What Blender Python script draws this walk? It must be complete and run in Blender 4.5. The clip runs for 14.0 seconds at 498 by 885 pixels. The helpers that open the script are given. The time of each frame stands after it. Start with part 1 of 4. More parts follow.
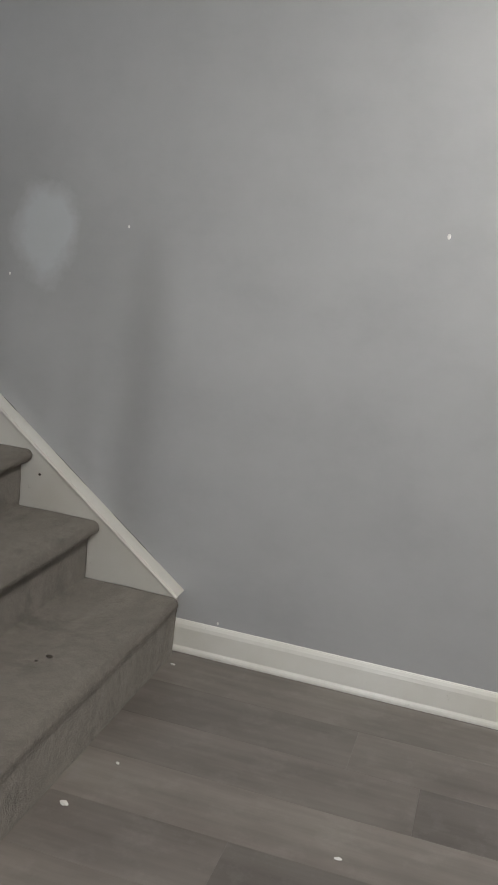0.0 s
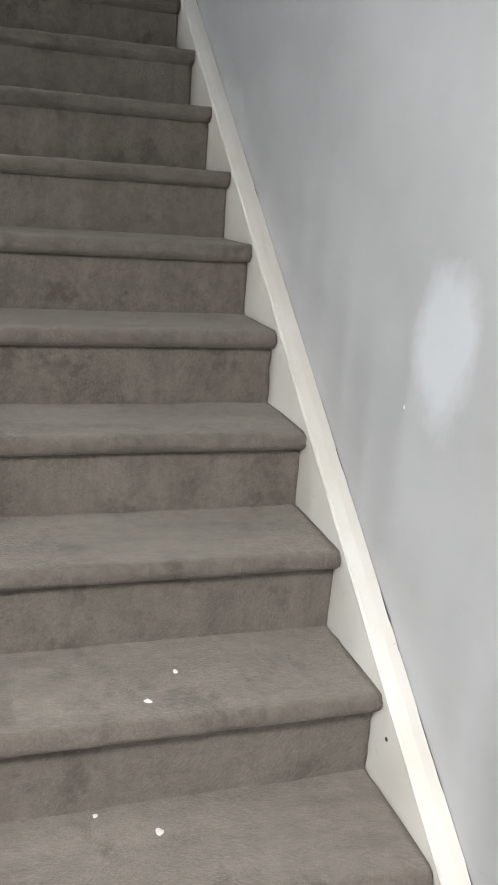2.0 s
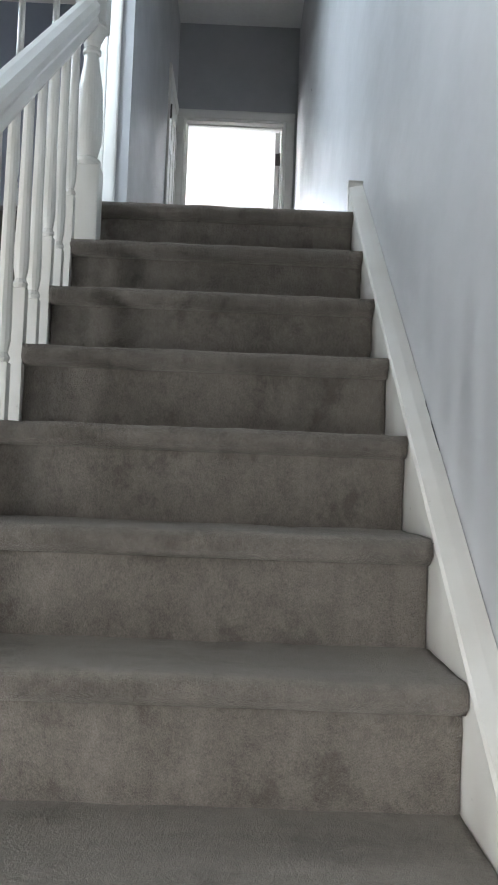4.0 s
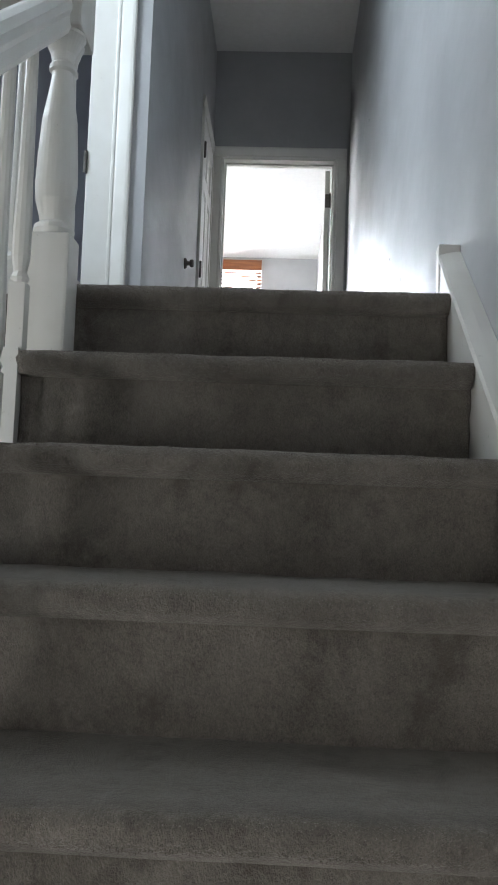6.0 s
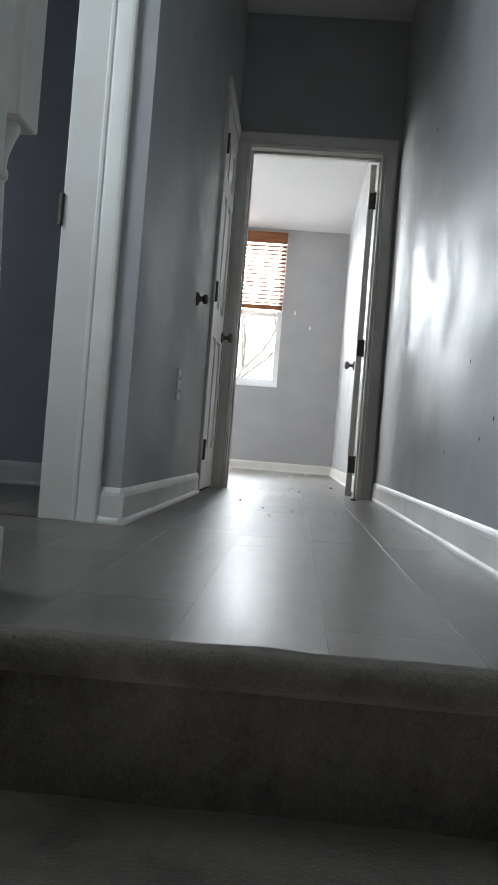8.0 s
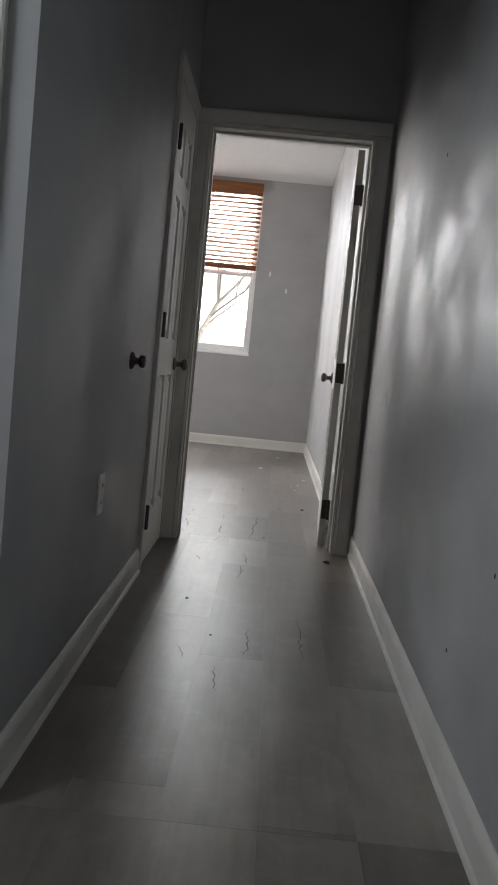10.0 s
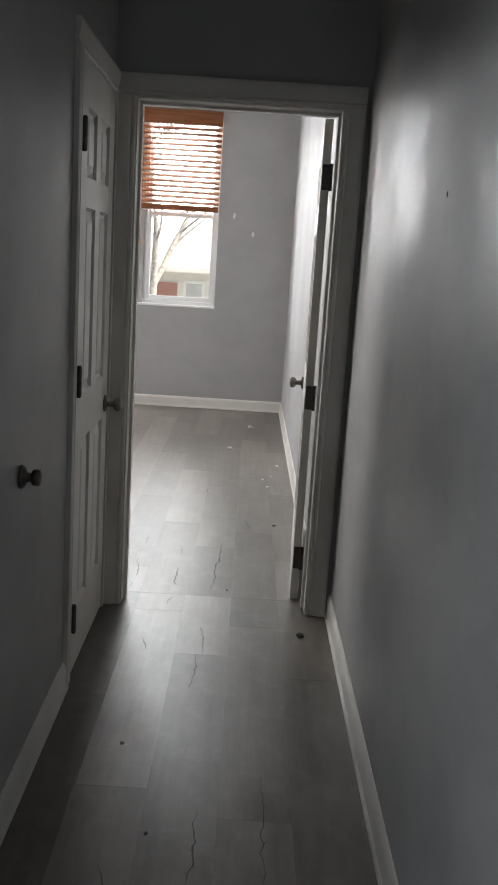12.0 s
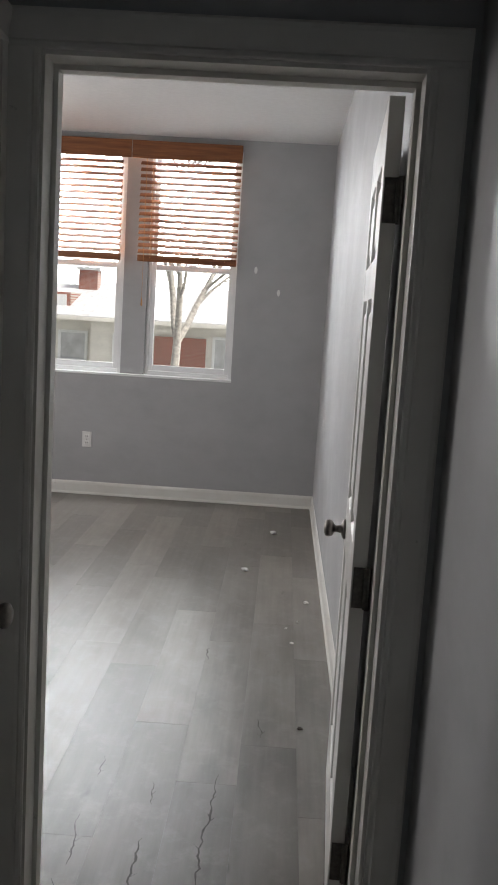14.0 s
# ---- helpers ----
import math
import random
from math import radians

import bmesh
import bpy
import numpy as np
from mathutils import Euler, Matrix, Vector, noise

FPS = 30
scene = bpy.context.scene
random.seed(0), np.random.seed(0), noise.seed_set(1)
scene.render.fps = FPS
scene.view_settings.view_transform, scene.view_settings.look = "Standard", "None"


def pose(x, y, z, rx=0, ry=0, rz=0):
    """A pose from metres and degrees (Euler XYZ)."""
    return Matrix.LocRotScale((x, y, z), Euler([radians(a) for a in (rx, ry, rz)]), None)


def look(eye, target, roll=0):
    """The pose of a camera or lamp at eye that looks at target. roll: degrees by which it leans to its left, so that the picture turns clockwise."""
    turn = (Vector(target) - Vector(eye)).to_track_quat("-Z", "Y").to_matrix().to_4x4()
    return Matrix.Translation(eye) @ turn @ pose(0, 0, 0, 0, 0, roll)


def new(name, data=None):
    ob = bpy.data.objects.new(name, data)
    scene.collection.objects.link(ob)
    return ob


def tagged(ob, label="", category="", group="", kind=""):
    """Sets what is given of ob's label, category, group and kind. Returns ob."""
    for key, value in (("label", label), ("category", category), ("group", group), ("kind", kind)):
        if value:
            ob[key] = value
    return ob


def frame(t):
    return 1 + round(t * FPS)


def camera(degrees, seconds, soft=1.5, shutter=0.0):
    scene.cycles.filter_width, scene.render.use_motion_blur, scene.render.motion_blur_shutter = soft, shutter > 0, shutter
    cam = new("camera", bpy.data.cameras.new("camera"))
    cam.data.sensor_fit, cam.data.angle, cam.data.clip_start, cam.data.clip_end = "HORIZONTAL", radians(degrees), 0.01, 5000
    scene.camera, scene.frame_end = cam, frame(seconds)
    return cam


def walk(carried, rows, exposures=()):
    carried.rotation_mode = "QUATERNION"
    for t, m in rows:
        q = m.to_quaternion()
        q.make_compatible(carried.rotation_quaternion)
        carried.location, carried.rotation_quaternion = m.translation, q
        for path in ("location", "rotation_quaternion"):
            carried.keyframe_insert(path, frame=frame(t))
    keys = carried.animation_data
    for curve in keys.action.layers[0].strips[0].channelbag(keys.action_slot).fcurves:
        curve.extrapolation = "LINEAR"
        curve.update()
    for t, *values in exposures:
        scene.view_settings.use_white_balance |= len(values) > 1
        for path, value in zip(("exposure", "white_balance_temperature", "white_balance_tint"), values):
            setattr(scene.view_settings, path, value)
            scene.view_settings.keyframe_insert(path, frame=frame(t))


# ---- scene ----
cam = camera(31.3, 14.0, soft=1.8)
PATH = [
    (0, (-2.5, -4.366, 1.272), (-0.614, -3.854, 0.845), 6.7),
    (0.5, (-2.141, -4.546, 1.487), (-0.504, -3.569, 0.884), 9.4),
    (0.9, (-1.678, -4.721, 1.524), (-0.393, -3.35, 0.839), 6.5),
    (1, (-1.608, -4.704, 1.547), (-0.368, -3.302, 0.842), 6.8),
    (1.2, (-1.445, -4.707, 1.534), (-0.322, -3.209, 0.831), 6.0),
    (1.5, (-1.187, -4.625, 1.525), (-0.248, -3.007, 0.818), 5.2),
    (2, (-0.813, -4.334, 1.495), (-0.194, -2.516, 0.939), 4.2),
    (2.5, (-0.617, -3.857, 1.502), (-0.243, -1.924, 1.148), 3.5),
    (3, (-0.471, -3.311, 1.549), (-0.299, -1.322, 1.435), 2.9),
    (3.2, (-0.443, -3.189, 1.651), (-0.357, -1.191, 1.608), 2.3),
    (5.5, (-0.372, -2.042, 2.266), (-0.397, -0.047, 2.415), 2.2),
    (6, (-0.385, -1.85, 2.385), (-0.467, 0.142, 2.544), 2.1),
    (6.5, (-0.391, -1.645, 2.564), (-0.426, 0.351, 2.695), 2.7),
    (7, (-0.418, -1.414, 2.727), (-0.497, 0.583, 2.813), 3.7),
    (7.5, (-0.481, -1.207, 2.904), (-0.593, 0.789, 2.956), 4.5),
    (10, (-0.477, -0.16, 3.772), (-0.516, 1.831, 3.592), 5.6),
    (10.5, (-0.452, 0.041, 3.868), (-0.482, 2.03, 3.657), 5.5),
    (11, (-0.512, 0.297, 4.009), (-0.57, 2.281, 3.769), 4.9),
    (11.5, (-0.502, 0.484, 4.178), (-0.478, 2.461, 3.876), 4.6),
    (12, (-0.414, 0.71, 4.31), (-0.398, 2.67, 3.91), 3.6),
    (12.5, (-0.38, 0.937, 4.377), (-0.386, 2.899, 3.986), 3.1),
    (13, (-0.416, 1.358, 4.407), (-0.443, 3.326, 4.048), 3.3),
    (13.5, (-0.377, 1.897, 4.388), (-0.451, 3.867, 4.051), 3.4),
    (14, (-0.357, 2.376, 4.391), (-0.422, 4.354, 4.102), 3.5),
]
walk(cam, [(t, look(eye, target, roll)) for t, eye, target, roll in PATH],
     exposures=[(0.0, 0.1, 6450, 10), (0.5, 0.28, 6450, 10), (1.0, 0.5, 6450, 10), (1.5, 1.15, 6350, 10), (2.0, 1.6, 6300, 10), (2.5, 2.15, 6150, 10),
                (3.0, 2.3, 6100, 9), (5.5, 2.05, 6150, 9), (6.5, 1.65, 6250, 8), (7.5, 1.2, 6250, 7), (10.0, 0.2, 6750, 13), (11.5, 0.35, 6750, 12),
                (12.5, 0.4, 6700, 12), (13.5, 0.1, 6650, 12), (14.0, -0.15, 6650, 12)])

# ---- world and lights ----
world = bpy.data.worlds.new("overcast_sky")
scene.world = world
world.use_nodes = True
wn = world.node_tree
sky = wn.nodes.new("ShaderNodeTexSky")
sky.sky_type, sky.sun_disc = "NISHITA", False
sky.sun_elevation, sky.sun_rotation = radians(52), radians(110)
sky.dust_density, sky.air_density = 4.0, 1.0
soft_sky = wn.nodes.new("ShaderNodeHueSaturation")
soft_sky.inputs["Saturation"].default_value = 0.35
wn.links.new(sky.outputs[0], soft_sky.inputs["Color"])
wn.links.new(soft_sky.outputs[0], wn.nodes["Background"].inputs["Color"])
wn.nodes["Background"].inputs["Strength"].default_value = 0.15

sun = new("sun", bpy.data.lights.new("sun", "SUN"))
sun.data.energy, sun.data.angle, sun.data.color = 4.5, radians(10), (1.0, 0.96, 0.9)
sun.matrix_world = look((0, 0, 20), (-0.58 * 20, 0.21 * 20, 4.0))


def area_lamp(name, x, y, z, width, height, watts, toward, colour):
    lamp = new(name, bpy.data.lights.new(name, "AREA"))
    lamp.data.shape, lamp.data.size, lamp.data.size_y = "RECTANGLE", width, height
    lamp.data.energy, lamp.data.color = watts, colour
    lamp.matrix_world = look((x, y, z), (x + toward[0], y + toward[1], z + toward[2]))
    return lamp


COOL = (0.90, 0.96, 1.0)
area_lamp("window_light_bedroom", -1.12, 9.66, 5.19, 0.70, 0.86, 34, (0.1, -1, -0.3), COOL)
area_lamp("window_light_bedroom_side", -2.05, 9.66, 5.19, 0.70, 0.86, 88, (0.22, -1, -0.25), COOL)
# No west window is known; this lamp is added to lift the bedroom walls.
area_lamp("added_light_bedroom_west", -3.72, 7.3, 4.5, 1.6, 1.4, 46, (1, 0, -0.1), (1.0, 0.96, 0.95))
# Assumed, unseen window; lamp added to brighten landing trim and upper treads.
area_lamp("added_light_landing", -2.36, 0.45, 4.6, 1.1, 1.2, 15, (1, 0, 0), (0.84, 0.93, 1.0))
area_lamp("window_light_lower_side", -4.66, -4.6, 1.55, 1.6, 1.4, 20, (1, 0, 0), (1.0, 0.97, 0.92))
area_lamp("window_light_lower_narrow", -4.66, -2.2, 1.55, 0.42, 1.4, 21, (1, 0, 0), (0.98, 0.98, 0.96))
area_lamp("window_light_lower_front", -3.45, -6.46, 1.55, 0.55, 1.4, 6, (0.35, 1, 0), (1.0, 0.97, 0.92))
# Added lamp with no visible source; lights the lower treads from above.
area_lamp("added_entry_light", -1.35, -4.75, 2.56, 0.5, 0.5, 40, (0, 0.001, -1), (1.0, 0.97, 0.93))

# ---- materials ----


def material(name):
    m = bpy.data.materials.new(name)
    m.use_nodes = True
    return m, m.node_tree, m.node_tree.nodes["Principled BSDF"]


def node(tree, kind, links=(), **values):
    n = tree.nodes.new(kind)
    for key, v in values.items():
        if key in ("operation", "blend_type", "data_type", "noise_dimensions", "wave_type", "bands_direction", "feature", "distance"):
            setattr_safe(n, key, v)
        else:
            n.inputs[key.replace("_", " ")].default_value = v
    for src, dst in links:
        tree.links.new(src, n.inputs[dst])
    return n


def setattr_safe(n, key, v):
    if key == "operation":
        n.operation = v
    elif key == "blend_type":
        n.blend_type = v
    elif key == "data_type":
        n.data_type = v
    elif key == "noise_dimensions":
        n.noise_dimensions = v
    elif key == "wave_type":
        n.wave_type = v
    elif key == "bands_direction":
        n.bands_direction = v
    elif key == "feature":
        n.feature = v


def place(tree, scale=(1, 1, 1), shift=None):
    co = tree.nodes.new("ShaderNodeTexCoord")
    mp = tree.nodes.new("ShaderNodeMapping")
    mp.inputs["Scale"].default_value = scale
    tree.links.new(co.outputs["Object"], mp.inputs["Vector"])
    if shift:
        info = tree.nodes.new("ShaderNodeObjectInfo")
        mul = node(tree, "ShaderNodeVectorMath", operation="SCALE")
        mul.inputs[0].default_value = shift
        tree.links.new(info.outputs["Random"], mul.inputs["Scale"])
        tree.links.new(mul.outputs[0], mp.inputs["Location"])
    return mp.outputs["Vector"]


def ramp(tree, fac, stops, between="LINEAR"):
    r = tree.nodes.new("ShaderNodeValToRGB")
    r.color_ramp.interpolation = between
    while len(r.color_ramp.elements) < len(stops):
        r.color_ramp.elements.new(0.5)
    for e, (p, c) in zip(r.color_ramp.elements, stops):
        e.position = p
        e.color = (*c, 1) if len(c) == 3 else c
    tree.links.new(fac, r.inputs["Fac"])
    return r.outputs["Color"]


def grey(v):
    return (v, v, v)


def noise_tex(tree, vector, scale, detail=4.0, rough=0.55):
    n = tree.nodes.new("ShaderNodeTexNoise")
    n.inputs["Scale"].default_value, n.inputs["Detail"].default_value, n.inputs["Roughness"].default_value = scale, detail, rough
    tree.links.new(vector, n.inputs["Vector"])
    return n.outputs["Fac"]


def mix(tree, fac, a, b, blend="MIX"):
    n = tree.nodes.new("ShaderNodeMix")
    n.data_type, n.blend_type = "RGBA", blend
    for src, at in ((fac, 0), (a, 6), (b, 7)):
        if hasattr(src, "links"):
            tree.links.new(src, n.inputs[at])
        else:
            n.inputs[at].default_value = src if at == 0 else (*src, 1)
    return n.outputs[2]


def bump(tree, bsdf, height, strength, depth):
    b = tree.nodes.new("ShaderNodeBump")
    b.inputs["Strength"].default_value, b.inputs["Distance"].default_value = strength, depth
    tree.links.new(height, b.inputs["Height"])
    tree.links.new(b.outputs[0], bsdf.inputs["Normal"])


def wall_paint(name, base, low, high, patch=None):
    """Satin wall paint: uneven sheen in long smears from rolling and wiping, faint stains, roller stipple."""
    m, t, b = material(name)
    co = place(t)
    streak = noise_tex(t, place(t, (1.9, 1.9, 3.0)), 1.0, 5.0, 0.62)
    blot = noise_tex(t, co, 1.3, 3.0)
    stain = noise_tex(t, place(t, (1.5, 1.5, 2.0)), 1.7, 5.0, 0.65)
    dark = tuple(c * 0.90 for c in base)
    lite = tuple(min(1, c * 1.08) for c in base)
    col = ramp(t, stain, [(0.25, dark), (0.5, base), (0.78, lite)])
    mixed = t.nodes.new("ShaderNodeMath")
    mixed.operation = "MULTIPLY"
    t.links.new(streak, mixed.inputs[0])
    t.links.new(blot, mixed.inputs[1])
    rough = ramp(t, mixed.outputs[0], [(0.16, grey(low)), (0.34, grey(high))], "EASE")
    if patch:
        # a sanded patch of filler that has not been painted over
        px, py, pz = patch
        mp = t.nodes.new("ShaderNodeMapping")
        co2 = t.nodes.new("ShaderNodeTexCoord")
        mp.inputs["Location"].default_value = (0, -py / 0.12, -pz / 0.16)
        mp.inputs["Scale"].default_value = (0, 1 / 0.12, 1 / 0.16)
        t.links.new(co2.outputs["Object"], mp.inputs["Vector"])
        ln = node(t, "ShaderNodeVectorMath", operation="LENGTH")
        t.links.new(mp.outputs[0], ln.inputs[0])
        wob = noise_tex(t, place(t, (1.6, 1.6, 1.6)), 5.0, 5.0, 0.6)
        add = t.nodes.new("ShaderNodeMath")
        add.operation = "ADD"
        t.links.new(ln.outputs["Value"], add.inputs[0])
        t.links.new(wob, add.inputs[1])
        scl = t.nodes.new("ShaderNodeMapRange")
        scl.inputs["From Min"].default_value, scl.inputs["From Max"].default_value = 1.55, 1.1
        t.links.new(add.outputs[0], scl.inputs["Value"])
        fade = t.nodes.new("ShaderNodeMath")
        fade.operation = "MULTIPLY"
        fade.inputs[1].default_value = 0.55
        t.links.new(scl.outputs[0], fade.inputs[0])
        col = mix(t, fade.outputs[0], col, (0.62, 0.66, 0.69))
    t.links.new(col, b.inputs["Base Color"])
    t.links.new(rough, b.inputs["Roughness"])
    b.inputs["Specular IOR Level"].default_value = 0.9
    # roller stipple over an uneven skim of plaster with long trowel strokes
    fine = noise_tex(t, co, 260.0, 2.0)
    wide = noise_tex(t, place(t, (1.0, 1.0, 1.8)), 1.0, 2.0)
    smear = noise_tex(t, place(t, (2.6, 2.6, 4.6)), 1.0, 3.0, 0.6)
    skim = t.nodes.new("ShaderNodeMath")
    skim.operation = "MULTIPLY_ADD"
    skim.inputs[1].default_value = 2.5
    t.links.new(wide, skim.inputs[0])
    t.links.new(smear, skim.inputs[2])
    total = t.nodes.new("ShaderNodeMath")
    total.operation = "MULTIPLY_ADD"
    total.inputs[1].default_value = 0.025
    t.links.new(fine, total.inputs[0])
    t.links.new(skim.outputs[0], total.inputs[2])
    bump(t, b, total.outputs[0], 1.0, 0.0042)
    return m


def trim_paint(name, base, rough=0.42, wear=0.5):
    """Glossy trim paint, slightly yellowed, with scuffs and brush marks."""
    m, t, b = material(name)
    co = place(t)
    big = noise_tex(t, co, 3.0, 4.0)
    scuff = noise_tex(t, place(t, (30, 30, 30)), 1.0, 6.0, 0.7)
    dirty = tuple(c * k for c, k in zip(base, (0.86, 0.84, 0.80)))
    col = mix(t, ramp(t, big, [(0.35, grey(0)), (0.75, grey(1))]), base, dirty)
    col = mix(t, ramp(t, scuff, [(0.66, grey(0)), (0.74, grey(wear))]), col, (0.30, 0.28, 0.25))
    t.links.new(col, b.inputs["Base Color"])
    t.links.new(ramp(t, big, [(0.3, grey(rough * 0.8)), (0.8, grey(rough * 1.5))]), b.inputs["Roughness"])
    b.inputs["Coat Weight"].default_value, b.inputs["Coat Roughness"].default_value = 0.35, 0.32
    bump(t, b, noise_tex(t, place(t, (60, 60, 8)), 1.0, 3.0), 0.15, 0.001)
    return m


def plain(name, base, rough=0.4, metal=0.0, scale=40.0, vary=0.12, relief=0.1):
    m, t, b = material(name)
    n = noise_tex(t, place(t), scale, 4.0)
    t.links.new(ramp(t, n, [(0.3, tuple(c * (1 - vary) for c in base)), (0.7, tuple(min(1, c * (1 + vary)) for c in base))]), b.inputs["Base Color"])
    b.inputs["Roughness"].default_value, b.inputs["Metallic"].default_value = rough, metal
    bump(t, b, n, relief, 0.001)
    return m


def carpet(name):
    """Worn cut-pile carpet: treads combed in long sweeps, risers brushed upright, dark shoe smudges, tufts and fibres."""
    m, t, b = material(name)
    geo = t.nodes.new("ShaderNodeNewGeometry")
    axis = t.nodes.new("ShaderNodeSeparateXYZ")
    t.links.new(geo.outputs["Normal"], axis.inputs[0])
    flat = ramp(t, axis.outputs["Z"], [(0.35, grey(0)), (0.8, grey(1))])
    sweep = noise_tex(t, place(t, (2.2, 13.0, 5.0)), 1.0, 4.0, 0.55)
    brush = noise_tex(t, place(t, (13.0, 4.0, 5.5)), 1.0, 4.0, 0.6)
    mottle = noise_tex(t, place(t, (34.0, 30.0, 30.0)), 1.0, 3.0, 0.6)
    tuft = noise_tex(t, place(t, (170.0, 150.0, 120.0)), 1.0, 3.0, 0.7)
    pile = noise_tex(t, place(t, (520.0, 520.0, 300.0)), 1.0, 2.0, 0.7)
    nap = mix(t, flat, brush, sweep)
    col = ramp(t, nap, [(0.30, (0.098, 0.087, 0.077)), (0.5, (0.152, 0.137, 0.122)), (0.70, (0.215, 0.195, 0.174))], "EASE")
    col = mix(t, 0.25, col, ramp(t, mottle, [(0.34, (0.075, 0.066, 0.058)), (0.66, (0.240, 0.218, 0.194))], "EASE"))
    col = mix(t, 0.20, col, ramp(t, tuft, [(0.33, (0.045, 0.039, 0.034)), (0.68, (0.280, 0.254, 0.226))]))
    col = mix(t, 0.22, col, ramp(t, pile, [(0.33, (0.030, 0.026, 0.022)), (0.70, (0.320, 0.290, 0.258))]))
    smudge = noise_tex(t, place(t, (9.0, 6.0, 8.0), None), 1.0, 5.0, 0.68)
    col = mix(t, ramp(t, smudge, [(0.56, grey(0)), (0.66, grey(0.55))]), col, (0.062, 0.053, 0.045))
    col = mix(t, 1.0, col, (1.0, 0.985, 0.945), "MULTIPLY")
    t.links.new(col, b.inputs["Base Color"])
    b.inputs["Roughness"].default_value = 0.95
    b.inputs["Specular IOR Level"].default_value = 0.2
    b.inputs["Sheen Weight"].default_value = 0.30
    b.inputs["Sheen Roughness"].default_value = 0.5
    b.inputs["Sheen Tint"].default_value = (1.0, 0.94, 0.86, 1)
    tot = t.nodes.new("ShaderNodeMath")
    tot.operation = "MULTIPLY_ADD"
    tot.inputs[1].default_value = 1.6
    t.links.new(tuft, tot.inputs[0])
    t.links.new(pile, tot.inputs[2])
    tot2 = t.nodes.new("ShaderNodeMath")
    tot2.operation = "MULTIPLY_ADD"
    tot2.inputs[1].default_value = 1.8
    t.links.new(mottle, tot2.inputs[0])
    t.links.new(tot.outputs[0], tot2.inputs[2])
    bump(t, b, tot2.outputs[0], 0.8, 0.004)
    return m


def laminate(name):
    """Grey-brown oak laminate; each plank has its own tone and grain; dark knots, cracks and a dusty film."""
    m, t, b = material(name)
    info = t.nodes.new("ShaderNodeObjectInfo")
    v = place(t, (1, 1, 1), (37.0, 53.0, 11.0))
    sep = t.nodes.new("ShaderNodeMapping")
    sep.inputs["Scale"].default_value = (34.0, 1.6, 1.0)
    t.links.new(v, sep.inputs["Vector"])
    grain = noise_tex(t, sep.outputs[0], 1.0, 6.0, 0.62)
    sep2 = t.nodes.new("ShaderNodeMapping")
    sep2.inputs["Scale"].default_value = (7.0, 2.2, 1.0)
    t.links.new(v, sep2.inputs["Vector"])
    cloud = noise_tex(t, sep2.outputs[0], 1.0, 4.0, 0.55)
    col = ramp(t, grain, [(0.3, (0.128, 0.112, 0.098)), (0.55, (0.178, 0.158, 0.140)), (0.75, (0.222, 0.200, 0.179))])
    col = mix(t, 0.55, col, ramp(t, cloud, [(0.32, (0.098, 0.084, 0.073)), (0.5, (0.172, 0.152, 0.135)), (0.7, (0.240, 0.218, 0.196))]))
    tone = ramp(t, info.outputs["Random"], [(0.0, grey(0.68)), (0.5, grey(0.94)), (1.0, grey(1.18))])
    col = mix(t, 1.0, col, tone, "MULTIPLY")
    # dark knots and smoky figure drawn out along the grain
    sep3 = t.nodes.new("ShaderNodeMapping")
    sep3.inputs["Scale"].default_value = (15.0, 4.5, 1.0)
    t.links.new(v, sep3.inputs["Vector"])
    knot = noise_tex(t, sep3.outputs[0], 1.0, 2.0, 0.5)
    col = mix(t, ramp(t, knot, [(0.69, grey(0)), (0.84, grey(0.75))], "EASE"), col, (0.045, 0.037, 0.031))
    dust = noise_tex(t, place(t), 8.0, 6.0, 0.7)
    col = mix(t, ramp(t, dust, [(0.5, grey(0)), (0.85, grey(0.25))]), col, (0.42, 0.40, 0.38))
    t.links.new(col, b.inputs["Base Color"])
    t.links.new(ramp(t, cloud, [(0.3, grey(0.31)), (0.7, grey(0.40))]), b.inputs["Roughness"])
    b.inputs["Specular IOR Level"].default_value = 0.5
    bump(t, b, grain, 0.25, 0.0006)
    return m


def blind_wood(name):
    m, t, b = material(name)
    g = noise_tex(t, place(t, (4.0, 60.0, 60.0), (9.0, 3.0, 5.0)), 1.0, 5.0)
    t.links.new(ramp(t, g, [(0.3, (0.15, 0.050, 0.017)), (0.7, (0.28, 0.105, 0.037))]), b.inputs["Base Color"])
    b.inputs["Roughness"].default_value = 0.38
    b.inputs["Subsurface Weight"].default_value = 0.0
    bump(t, b, g, 0.1, 0.0005)
    return m


def brickish(name, a, c, mortar, scale):
    m, t, b = material(name)
    br = t.nodes.new("ShaderNodeTexBrick")
    br.inputs["Color1"].default_value, br.inputs["Color2"].default_value, br.inputs["Mortar"].default_value = (*a, 1), (*c, 1), (*mortar, 1)
    br.inputs["Scale"].default_value = scale
    rot = t.nodes.new("ShaderNodeMapping")
    rot.inputs["Rotation"].default_value = (radians(90), 0, 0)
    t.links.new(place(t), rot.inputs["Vector"])
    t.links.new(rot.outputs[0], br.inputs["Vector"])
    t.links.new(br.outputs["Color"], b.inputs["Base Color"])
    b.inputs["Roughness"].default_value = 0.9
    return m


def glass_pane(name):
    m, t, b = material(name)
    b.inputs["Base Color"].default_value = (0.97, 0.99, 0.98, 1)
    b.inputs["Roughness"].default_value = 0.0
    b.inputs["IOR"].default_value = 1.45
    b.inputs["Transmission Weight"].default_value = 1.0
    return m


